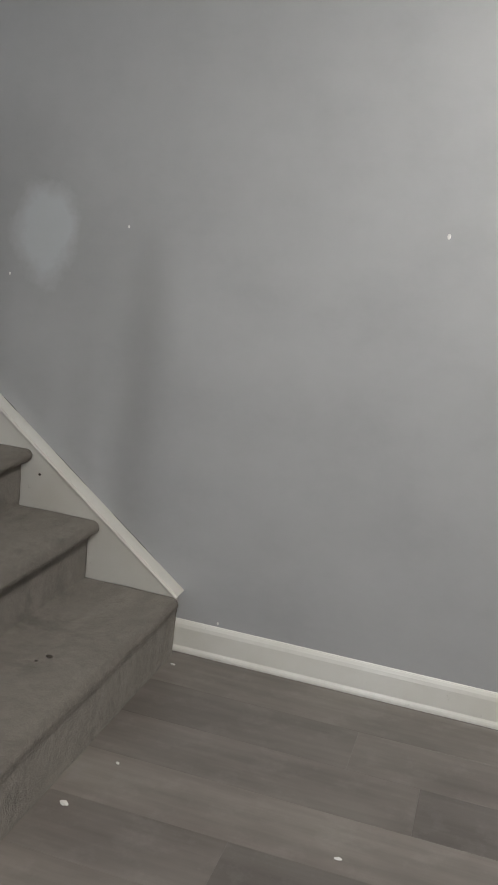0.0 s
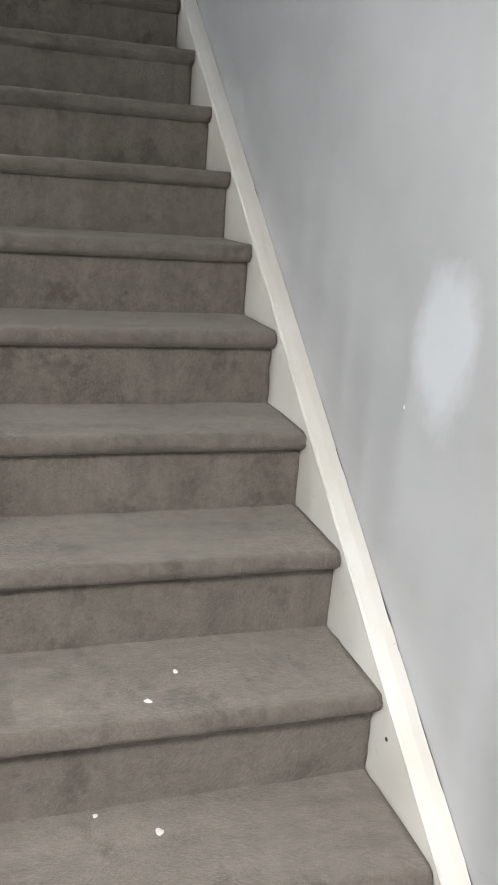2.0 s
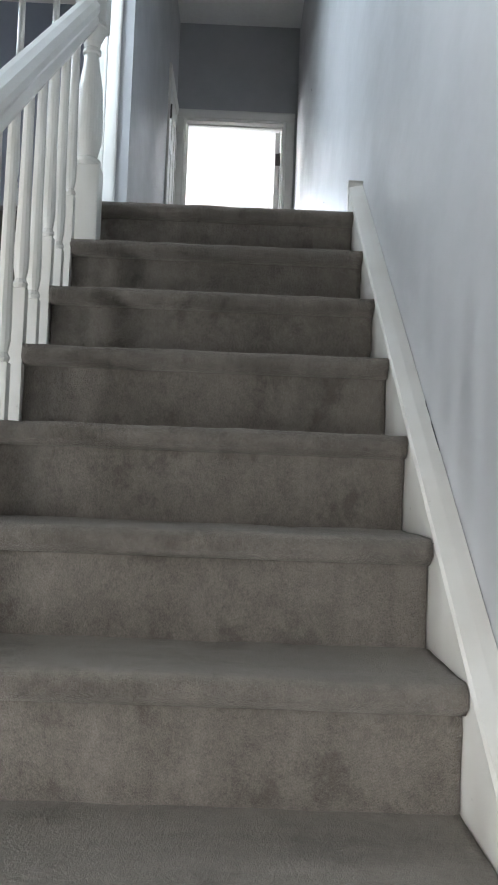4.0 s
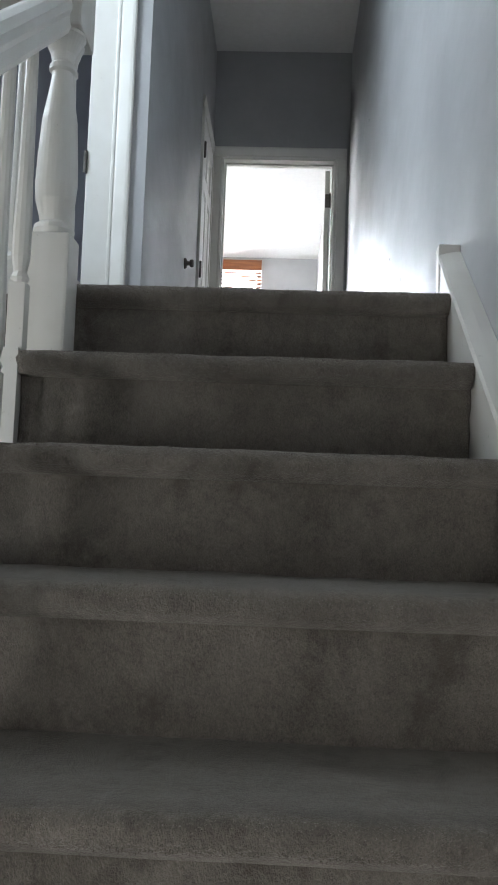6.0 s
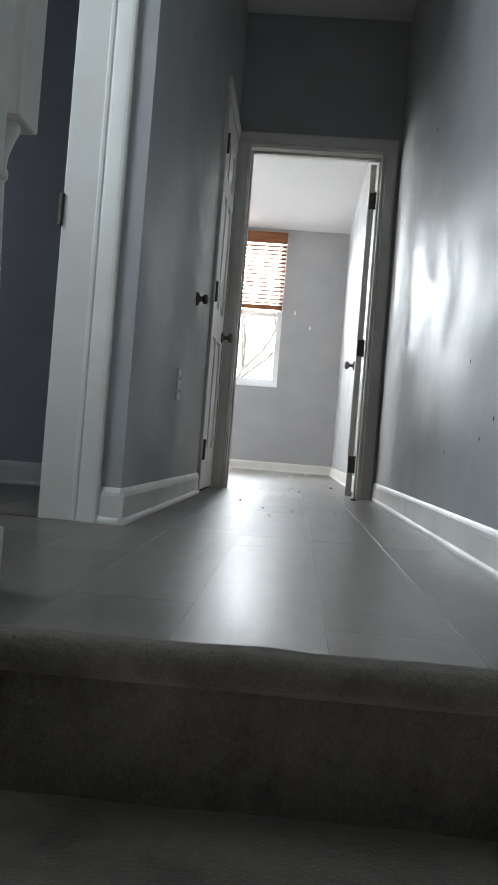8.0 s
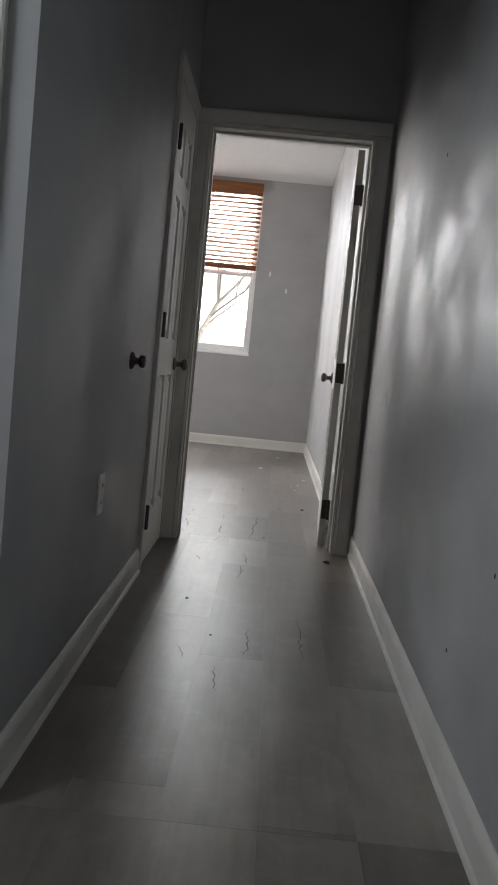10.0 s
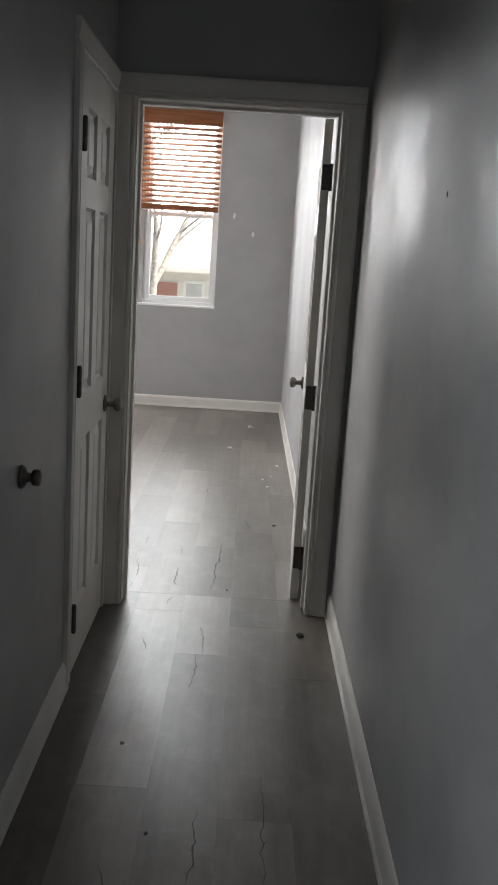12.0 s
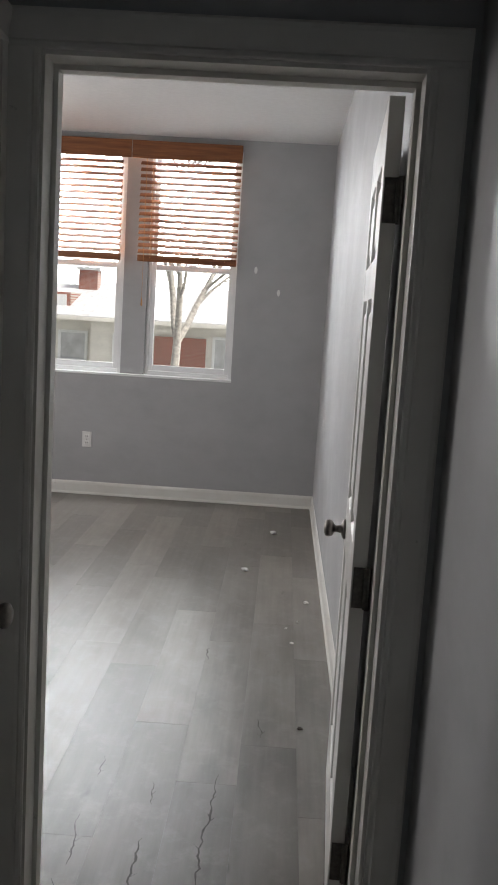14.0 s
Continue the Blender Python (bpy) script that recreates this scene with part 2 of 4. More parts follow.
WALL = wall_paint("grey_wall_paint", (0.385, 0.390, 0.396), 0.44, 0.62, patch=(0, -2.97, 1.245))
# Darker and bluer than the hall grey; used in side room and closet.
WALL_BLUISH = wall_paint("dark_blue_grey_wall", (0.30, 0.315, 0.355), 0.40, 0.60)
CEILING = plain("white_ceiling_paint", (0.78, 0.78, 0.77), 0.85, 0, 30, 0.03, 0.1)
TRIM = trim_paint("white_trim_paint", (0.74, 0.735, 0.70))
TRIM_WORN = trim_paint("worn_white_trim_paint", (0.63, 0.615, 0.575), 0.45, 0.8)
DOOR_PAINT = trim_paint("white_door_paint", (0.76, 0.76, 0.74), 0.40, 0.25)
CARPET = carpet("taupe_cut_pile_carpet")
LAMINATE = laminate("grey_oak_laminate")
SUBFLOOR = plain("dark_underlay", (0.04, 0.035, 0.03), 0.9)
NICKEL = plain("aged_nickel", (0.20, 0.185, 0.17), 0.32, 1.0, 80, 0.2)
BLACK_METAL = plain("dark_hinge_metal", (0.13, 0.12, 0.11), 0.45, 0.8, 80, 0.3)
PLATE = plain("white_plastic", (0.76, 0.76, 0.74), 0.35, 0, 20, 0.03, 0.02)
SLOT = plain("dark_slot", (0.03, 0.03, 0.03), 0.6)
BLIND = blind_wood("stained_wood_blind")
TAPE = plain("tan_cloth_tape", (0.50, 0.26, 0.11), 0.9, 0, 300, 0.15)
VINYL = plain("white_vinyl", (0.80, 0.81, 0.81), 0.35, 0, 12, 0.03, 0.02)
GLASS = glass_pane("window_glass")
LINT = plain("white_lint", (0.8, 0.79, 0.76), 0.9)
CRUMB = plain("dark_crumb", (0.05, 0.04, 0.032), 0.9)
BARK = plain("grey_bark", (0.46, 0.43, 0.39), 0.95, 0, 14, 0.35, 0.6)
BRICK_RED = brickish("red_brick", (0.36, 0.13, 0.09), (0.30, 0.10, 0.07), (0.45, 0.42, 0.38), 5.0)
SIDING = plain("cream_siding", (0.75, 0.73, 0.68), 0.8, 0, 3, 0.08)
ROOF_PALE = plain("pale_roof_shingle", (0.60, 0.60, 0.61), 0.9, 0, 6, 0.2)
DARK_PANE = plain("grey_window_glass", (0.50, 0.51, 0.52), 0.31, 0, 2, 0.2, 0.0)
GRASS = plain("pale_street_ground", (0.42, 0.42, 0.39), 0.95, 0, 3, 0.35, 0.4)

# ---- mesh helpers ----
UP = 2.85      # upper floor level
TOP = 5.69     # ceiling
RISE, RUN = 0.191, 0.25


def mesh_object(name, bm, mat, parent=None, smooth=False):
    me = bpy.data.meshes.new(name)
    bm.normal_update()
    bm.to_mesh(me)
    bm.free()
    me.materials.append(mat)
    if smooth:
        for p in me.polygons:
            p.use_smooth = True
    ob = new(name, me)
    ob.parent = parent
    return ob


def part(name, bm, mat, parent, label="", smooth=False):
    ob = mesh_object(name, bm, mat, parent, smooth)
    return tagged(ob, label) if label else ob


def thing(name, label, category, group="", kind="", at=(0, 0, 0)):
    ob = new(name)
    ob.empty_display_size = 0.1
    ob.location = at
    return tagged(ob, label, category, group, kind)


def box(bm, x0, x1, y0, y1, z0, z1, bevel=0.0):
    made = bmesh.ops.create_cube(bm, size=1.0)["verts"]
    for v in made:
        v.co = Vector((x0 + (v.co.x + 0.5) * (x1 - x0), y0 + (v.co.y + 0.5) * (y1 - y0), z0 + (v.co.z + 0.5) * (z1 - z0)))
    if bevel:
        edges = list({e for v in made for e in v.link_edges})
        bmesh.ops.bevel(bm, geom=edges, offset=bevel, segments=2, affect="EDGES", profile=0.6)
    return bm


def boxes(*rows, bevel=0.0):
    bm = bmesh.new()
    for r in rows:
        box(bm, *r, bevel=bevel)
    return bm


def lathe(bm, profile, at, sides=24, axis="z"):
    """Turned piece: profile rows of (radius, height along the axis)."""
    rings = []
    for r, h in profile:
        ring = []
        for k in range(sides):
            a = 2 * math.pi * k / sides
            c, s = r * math.cos(a), r * math.sin(a)
            p = {"z": (c, s, h), "x": (h, c, s), "y": (s, h, c)}[axis]
            ring.append(bm.verts.new(Vector(at) + Vector(p)))
        rings.append(ring)
    for a, b in zip(rings, rings[1:]):
        for k in range(sides):
            bm.faces.new((a[k], a[(k + 1) % sides], b[(k + 1) % sides], b[k]))
    bm.faces.new(rings[0][::-1])
    bm.faces.new(rings[-1])
    return bm


def extrude_profile(bm, profile, start, end, out, up=(0, 0, 1)):
    """A closed profile of (outward, upward) pairs, carried straight from start to end."""
    out, up = Vector(out), Vector(up)
    a = [bm.verts.new(Vector(start) + out * u + up * v) for u, v in profile]
    b = [bm.verts.new(Vector(end) + out * u + up * v) for u, v in profile]
    n = len(profile)
    for k in range(n):
        bm.faces.new((a[k], a[(k + 1) % n], b[(k + 1) % n], b[k]))
    bm.faces.new(a[::-1])
    bm.faces.new(b)
    bmesh.ops.recalc_face_normals(bm, faces=bm.faces)
    return bm


BASE_PROFILE = [(0, 0), (0.019, 0), (0.019, 0.006), (0.017, 0.012), (0.0125, 0.019), (0.0125, 0.080), (0.010, 0.091), (0.0065, 0.099), (0.003, 0.104), (0, 0.104)]
CASING_PROFILE = [(0, 0), (0.011, 0), (0.013, 0.004), (0.013, 0.012), (0.010, 0.017), (0.012, 0.024), (0.017, 0.050), (0.019, 0.062), (0.019, 0.072), (0.016, 0.078), (0, 0.078)]


def baseboard(name, start, end, out):
    bm = extrude_profile(bmesh.new(), BASE_PROFILE, start, end, out)
    return tagged(mesh_object(name, bm, TRIM), "white painted wooden baseboard with shoe moulding", "baseboard", kind="structure")


def pierced_wall(across, y0, y1, lo, hi, z0, z1, holes):
    """One wall slab with rectangular openings (from, to, foot, head) through it; it runs along x or y and is y0 to y1 thick."""
    us = sorted({lo, hi} | {h[0] for h in holes} | {h[1] for h in holes})
    vs = sorted({z0, z1} | {h[2] for h in holes} | {h[3] for h in holes})
    bm = bmesh.new()
    put = {}

    def vert(u, w, v):
        key = (u, w, v)
        if key not in put:
            put[key] = bm.verts.new((u, w, v) if across == "x" else (w, u, v))
        return put[key]

    def solid(i, j):
        if not (0 <= i < len(us) - 1 and 0 <= j < len(vs) - 1):
            return False
        u, v = (us[i] + us[i + 1]) / 2, (vs[j] + vs[j + 1]) / 2
        return not any(h[0] < u < h[1] and h[2] < v < h[3] for h in holes)

    for i in range(len(us) - 1):
        for j in range(len(vs) - 1):
            if not solid(i, j):
                continue
            a, b, c, d = us[i], us[i + 1], vs[j], vs[j + 1]
            for w in (y0, y1):
                bm.faces.new([vert(a, w, c), vert(b, w, c), vert(b, w, d), vert(a, w, d)])
            for (di, dj), (p, q) in (((-1, 0), ((a, c), (a, d))), ((1, 0), ((b, c), (b, d))), ((0, -1), ((a, c), (b, c))), ((0, 1), ((a, d), (b, d)))):
                if not solid(i + di, j + dj):
                    bm.faces.new([vert(p[0], y0, p[1]), vert(q[0], y0, q[1]), vert(q[0], y1, q[1]), vert(p[0], y1, p[1])])
    bmesh.ops.recalc_face_normals(bm, faces=bm.faces)
    return bm


def structure(name, bm, mat, label, category):
    return tagged(mesh_object(name, bm, mat), label, category, kind="structure")


# ---- shell of the place ----
structure("wall_east", boxes((0, 0.15, -6.4, 4.28, -0.3, TOP)), WALL, "grey satin painted stair and hall wall", "wall")
structure("wall_hall_end", pierced_wall("x", 4.28, 4.42, -0.97, 0.0, UP, TOP, [(-0.90, -0.09, UP, 4.905)]), WALL, "grey painted wall round the bedroom doorway", "wall")
structure("wall_hall_west", pierced_wall("y", -1.09, -0.97, 1.53, 4.42, UP, TOP, [(3.56, 4.23, UP, 4.905)]), WALL, "grey satin painted hall wall", "wall")
structure("wall_landing", pierced_wall("x", 1.53, 1.65, -2.30, -1.09, UP, TOP, [(-1.96, -1.20, UP, 4.905)]), WALL, "grey painted landing wall with open doorway", "wall")
structure("wall_closet", boxes((-1.75, -1.09, 3.40, 3.50, UP, TOP), (-1.85, -1.75, 3.40, 4.42, UP, TOP)), WALL_BLUISH, "plain closet walls", "wall")
structure("wall_side_room", boxes((-2.9, -1.09, 3.00, 3.12, UP, TOP), (-3.0, -2.9, 1.53, 3.12, UP, TOP)), WALL_BLUISH, "blue-grey side room wall", "wall")
# The opening is unseen, cut for the lamp added at the landing.
structure("wall_stairwell_west", pierced_wall("y", -2.42, -2.30, -4.2, 1.65, 2.60, TOP, [(-0.1, 1.0, 4.0, 5.2)]), WALL, "grey painted stairwell wall", "wall")
# South wall is never in view; set forward to hold back lower-room light.
structure("wall_stairwell_south", boxes((-2.30, 0.0, -3.12, -3.0, 2.66, TOP)), WALL, "grey painted stairwell wall", "wall")
structure("wall_lower_west", pierced_wall("y", -4.65, -4.5, -6.4, 0.42, 0, 2.6, [(-5.4, -3.8, 0.85, 2.25), (-2.41, -1.99, 0.85, 2.25)]), WALL, "grey painted lower room wall", "wall")
structure("wall_lower_south", pierced_wall("x", -6.45, -6.3, -4.5, 0, 0, 2.6, [(-3.73, -3.17, 0.85, 2.25)]), WALL, "grey painted lower room wall", "wall")
structure("wall_lower_north", boxes((-4.5, -0.98, 0.30, 0.42, 0, 2.6)), WALL, "grey painted lower room wall", "wall")
# Unseen edge at y -3.0, placed to keep lower light off the upper stairs.
structure("ceiling_lower", boxes((-4.5, -2.30, -6.3, 0.42, 2.60, 2.66), (-2.30, 0, -6.3, -3.0, 2.60, 2.66)), CEILING, "white lower room ceiling", "ceiling")
structure("ceiling_upper", boxes((-3.0, 0.15, -4.32, 4.42, TOP, TOP + 0.1)), CEILING, "white hall ceiling", "ceiling")
structure("ceiling_bedroom", boxes((-3.75, 0.1, 4.42, 9.70, TOP, TOP + 0.1)), CEILING, "white bedroom ceiling", "ceiling")
structure("wall_bedroom_east", boxes((-0.05, 0.10, 4.42, 9.70, UP - 0.2, TOP)), WALL, "pale grey painted bedroom wall", "wall")
# West opening is out of view, made for the added bedroom lamp.
structure("wall_bedroom_west", pierced_wall("y", -3.75, -3.6, 4.42, 9.70, UP - 0.2, TOP, [(6.5, 8.1, 3.8, 5.2)]), WALL, "pale grey painted bedroom wall", "wall")
structure("wall_bedroom_south", boxes((-3.6, -1.09, 4.30, 4.42, UP, TOP)), WALL, "pale grey painted bedroom wall", "wall")
WX0, WX1, WZ0, WZ1 = -2.44, -0.765, 3.845, 5.615
structure("wall_bedroom_north", pierced_wall("x", 9.435, 9.70, -3.6, -0.05, UP - 0.2, TOP, [(WX0, WX1, WZ0, WZ1)]), WALL, "grey painted bedroom window wall", "wall")
structure("window_mullion", boxes((-1.665, -1.475, 9.50, 9.70, WZ0, WZ1)), WALL, "grey painted mullion between the bedroom windows", "mullion")
structure("floor_upper", boxes((-2.30, 0, 0.075, 1.53, 2.60, UP - 0.012), (-2.9, 0, 1.53, 4.42, 2.60, UP - 0.012), (-3.6, -0.05, 4.42, 9.44, 2.60, UP - 0.012)),
          SUBFLOOR, "underlay of the upper floor", "floor")
structure("floor_lower", boxes((-4.65, 0, -6.4, 0.42, -0.2, -0.012)), SUBFLOOR, "underlay of the lower floor", "floor")

baseboard("baseboard_lower", (0, -6.3, 0), (0, -3.515, 0), (-1, 0, 0))
baseboard("baseboard_hall_east", (0, 0.18, UP), (0, 4.28, UP), (-1, 0, 0))
baseboard("baseboard_hall_west", (-0.97, 1.511, UP), (-0.97, 3.482, UP), (1, 0, 0))
baseboard("baseboard_stub", (-1.03, 1.53, UP), (-0.97, 1.53, UP), (0, -1, 0))
baseboard("baseboard_bedroom_north", (-3.6, 9.435, UP), (-0.05, 9.435, UP), (0, -1, 0))
baseboard("baseboard_bedroom_east", (-0.05, 4.44, UP), (-0.05, 9.416, UP), (-1, 0, 0))
baseboard("baseboard_side_room", (-2.9, 3.0, UP), (-1.09, 3.0, UP), (0, -1, 0))
baseboard("baseboard_landing_west", (-2.30, 0.05, UP), (-2.30, 1.53, UP), (1, 0, 0))

# Unseen disc made up as a body for the added entry lamp.
fixture = thing("assumed_ceiling_light", "assumed flush white entry ceiling light, out of view", "ceiling light")
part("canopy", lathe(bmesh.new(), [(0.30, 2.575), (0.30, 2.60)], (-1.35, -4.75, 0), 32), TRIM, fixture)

# ---- staircase ----


def nosing_y(k):
    return -3.535 if k == 1 else (k - 15) * RUN


def step_profile(k):
    """Side view of one carpeted step, from the foot of its riser over the nosing to the back of the tread."""
    y, z = nosing_y(k), k * RISE
    z0 = 0.0 if k == 1 else (k - 1) * RISE - 0.02
    back = 0.32 if k == 15 else nosing_y(k + 1) + 0.05
    lip = 0.004 if k == 1 else 0.036
    pts = [(y + lip, z0 + (z - 0.05 - z0) * i / 6) for i in range(6)]
    pts += [(y + lip, z - 0.050), (y + lip, z - 0.0485), (y + lip * 0.95, z - 0.048), (y + lip * 0.5, z - 0.046)]
    r = 0.022
    for i in range(9):
        a = radians(215 - 125 * i / 8)
        pts.append((y + r + r * math.cos(a) * 1.0, z - r + r * math.sin(a)))
    if k == 15:
        return pts + [(y + 0.045, z), (y + 0.06, z - 0.002), (y + 0.06, z - 0.02)]
    pts += [(y + r + (back - y - r) * i / 7, z) for i in range(1, 8)]
    return pts


LEFT, RIGHT = -0.884, -0.049


def carpet_swell(x, y, z, k):
    """How far the padded carpet stands proud of its even shape at a place on step k."""
    return noise.noise(Vector((x * 9, y * 9, z * 9 + k))) * 0.0035 + noise.noise(Vector((x * 45, y * 45, z * 45))) * 0.0016


def carpet_step(k, parent):
    bm = bmesh.new()
    prof = step_profile(k)
    cols = 56
    grid = []
    for i in range(cols + 1):
        left = -1.13 if k == 1 else LEFT
        x = left + (RIGHT - left) * i / cols
        row = []
        for j, (y, z) in enumerate(prof):
            wob = carpet_swell(x, y, z, k)
            edge = 0.0
            if i in (0, cols):
                edge = noise.noise(Vector((j * 2.3, k * 3.1, i))) * 0.004
            row.append(bm.verts.new((x + edge, y + wob * (0.6 if j < 19 else 0.1), z + wob * (0.15 if j < 10 else 0.9))))
        grid.append(row)
    for a, b in zip(grid, grid[1:]):
        for j in range(len(prof) - 1):
            bm.faces.new((a[j], b[j], b[j + 1], a[j + 1]))
    for row, flip in ((grid[0], 1), (grid[-1], 0)):
        inner = bm.verts.new((row[0].co.x, prof[-1][0], prof[0][1]))
        ring = row + [inner]
        bm.faces.new(ring if flip else ring[::-1])
    bmesh.ops.recalc_face_normals(bm, faces=bm.faces)
    return part("step", bm, CARPET, parent, smooth=True)


stairs = thing("staircase", "straight staircase covered in worn taupe carpet", "staircase", kind="structure", at=(0, 0, 0))
for k in range(1, 16):
    carpet_step(k, stairs)


def carpet_pile(parent, per_step):
    """Short fibres standing out of the carpet, thickest where the pile bends over the nosings."""
    rng = np.random.default_rng(4)
    verts, faces = [], []
    for k in range(1, 16):
        prof = np.array(step_profile(k))
        seg = np.diff(prof, axis=0)
        length = np.hypot(seg[:, 0], seg[:, 1])
        length_at = length * np.where((np.arange(len(seg)) > 9) & (np.arange(len(seg)) < 16), 1.0, 0.0)
        pick = rng.choice(len(seg), per_step, p=length_at / length_at.sum())
        f = rng.random((per_step, 1))
        at = prof[pick] + seg[pick] * f
        nrm = np.stack([-seg[pick, 1], seg[pick, 0]], 1) / length[pick, None]
        x0 = -1.13 if k == 1 else LEFT
        x = x0 + (RIGHT - x0) * rng.random(per_step)
        tall = rng.uniform(0.0006, 0.0019, per_step)
        lean = rng.normal(0, 0.0018, (per_step, 3))
        half = rng.uniform(0.0009, 0.0018, per_step)
        swell = np.array([carpet_swell(px, py, pz, k) for px, (py, pz) in zip(x, at)])
        foot = np.stack([x, at[:, 0] + 0.6 * swell - nrm[:, 0] * 0.003, at[:, 1] + 0.9 * swell - nrm[:, 1] * 0.003], 1)
        tip = foot + np.stack([np.zeros(per_step), nrm[:, 0] * (tall + 0.003), nrm[:, 1] * (tall + 0.003)], 1) + lean
        side = np.stack([half, np.zeros(per_step), np.zeros(per_step)], 1)
        base = len(verts)
        block = np.stack([foot - side, foot + side, tip], 1).reshape(-1, 3)
        verts.extend(block.tolist())
        faces.extend((np.arange(per_step * 3).reshape(-1, 3) + base).tolist())
    me = bpy.data.meshes.new("carpet_pile")
    me.from_pydata(verts, [], faces)
    me.materials.append(CARPET)
    ob = new("carpet_pile", me)
    ob.parent = parent
    return tagged(ob, "short taupe carpet fibres", kind="stuff")


carpet_pile(stairs, 5000)


def string_line(y):
    return 0.190 + 0.759 * (y + 3.535)


def string_board(name, x0, x1, y0, y1, parent, mat, drop=0.30, lift=0.0):
    """Raking board beside the steps, with a bevelled cap along its upper edge."""
    bm = bmesh.new()
    side = [(y0, max(0.0, string_line(y0) - 0.02 + lift)), (y1, string_line(y1) + lift), (y1, string_line(y1) - drop), (y0 + 0.25, 0.0), (y0, 0.0)]
    a = [bm.verts.new((x0, y, z)) for y, z in side]
    b = [bm.verts.new((x1, y, z)) for y, z in side]
    for i in range(len(side)):
        j = (i + 1) % len(side)
        bm.faces.new((a[i], a[j], b[j], b[i]))
    bm.faces.new(a[::-1])
    bm.faces.new(b)
    bmesh.ops.recalc_face_normals(bm, faces=bm.faces)
    return part(name, bm, mat, parent)


string_board("wall_string", -0.047, -0.001, -3.515, 0.18, stairs, TRIM_WORN)
cap = bmesh.new()
extrude_profile(cap, [(0, -0.014), (0.048, -0.014), (0.050, -0.006), (0.046, 0.001), (0.022, 0.006), (0, 0.008)],
                (-0.0015, -3.53, string_line(-3.53)), (-0.0015, 0.182, string_line(0.182)), (-1, 0, 0), (0, -0.6, 0.8))
part("string_cap", cap, TRIM_WORN, stairs, "chipped white moulded cap with a dark gap")
def open_joint(start, end, seed):
    """Dark cracked joint along the wall where the caulk above the cap has come away."""
    rng = random.Random(seed)
    n = max(4, int((end - start) / 0.02))
    bm = bmesh.new()
    rows = []
    for i in range(n + 1):
        y = start + (end - start) * i / n
        wide = 0.0022 * math.sin(math.pi * i / n) * rng.uniform(0.4, 1.4) + 0.0003
        z = string_line(y) + 0.0085
        rows.append([bm.verts.new((x, y - 0.6 * h, z + 0.8 * h)) for x, h in ((-0.0016, 0.0), (-0.0042, 0.0), (-0.0016, wide))])
    for a, b in zip(rows, rows[1:]):
        for i in range(3):
            j = (i + 1) % 3
            bm.faces.new((a[i], a[j], b[j], b[i]))
    bmesh.ops.recalc_face_normals(bm, faces=bm.faces)
    part("open_joint", bm, SLOT, stairs, "dark open joint in cracked caulk")


for i, (y0, y1) in enumerate(((-3.50, -3.22), (-3.19, -3.02), (-2.97, -2.83), (-2.62, -2.55), (-1.9, -1.8), (-1.1, -0.9))):
    open_joint(y0, y1, i)
plinth = boxes((-0.050, -0.001, 0.150, 0.185, UP, string_line(0.18) + 0.004), bevel=0.003)
part("string_end", plinth, TRIM_WORN, stairs)
outer = bmesh.new()
for k in range(2, 15):
    box(outer, -0.932, -0.886, nosing_y(k) + 0.012, nosing_y(k + 1) + 0.012, (k - 1) * RISE - 0.10, k * RISE + 0.003)
part("outer_string", outer, TRIM, stairs)
infill = bmesh.new()
tri = [(-3.20, 0.0), (0.29, 0.0), (0.29, 2.55), (0.0, 2.55), (-3.1, 0.1)]
fa, fb = [infill.verts.new((-0.915, y, z)) for y, z in tri], [infill.verts.new((-0.885, y, z)) for y, z in tri]
for i in range(5):
    infill.faces.new((fa[i], fa[(i + 1) % 5], fb[(i + 1) % 5], fb[i]))
infill.faces.new(fa[::-1])
infill.faces.new(fb)
bmesh.ops.recalc_face_normals(infill, faces=infill.faces)
part("side_panel", infill, TRIM, stairs)

# ---- balustrade ----
rail_thing = thing("balustrade", "white painted wooden balustrade with turned newel posts", "balustrade", kind="structure")
RX = -0.905


def nose_line(y):
    return UP + 0.76 * y


def newel(x, y, z0, block, shaft_top, top, wide=0.09, slim=1.0):
    """Turned newel: square foot block, vase-shaped shaft with collars, square head block, turned cap."""
    h = wide / 2
    bm = boxes((x - h, x + h, y - h, y + h, z0, block), (x - h * 1.02, x + h * 1.02, y - h * 1.02, y + h * 1.02, shaft_top, top), bevel=0.006)
    L = shaft_top - block
    prof = [(0.030, -0.004), (0.038, 0.0), (0.043, 0.012), (0.041, 0.022), (0.030, 0.030), (0.032, 0.042), (0.041, 0.075), (0.044, 0.11), (0.042, 0.17), (0.037, 0.25), (0.026, L * 0.72), (0.022, L - 0.095),
            (0.022, L - 0.085), (0.028, L - 0.080), (0.028, L - 0.070), (0.023, L - 0.064), (0.026, L - 0.045), (0.037, L - 0.022), (0.046, L - 0.008), (0.044, L + 0.004)]
    lathe(bm, [(a * slim, h) for a, h in prof], (x, y, block), 28)
    lathe(bm, [(0.040, 0), (0.052, 0.012), (0.052, 0.022), (0.030, 0.032), (0.034, 0.045), (0.050, 0.07), (0.053, 0.09), (0.046, 0.088), (0.026, 0.135), (0.004, 0.142)], (x, y, top - 0.002), 28)
    return bm


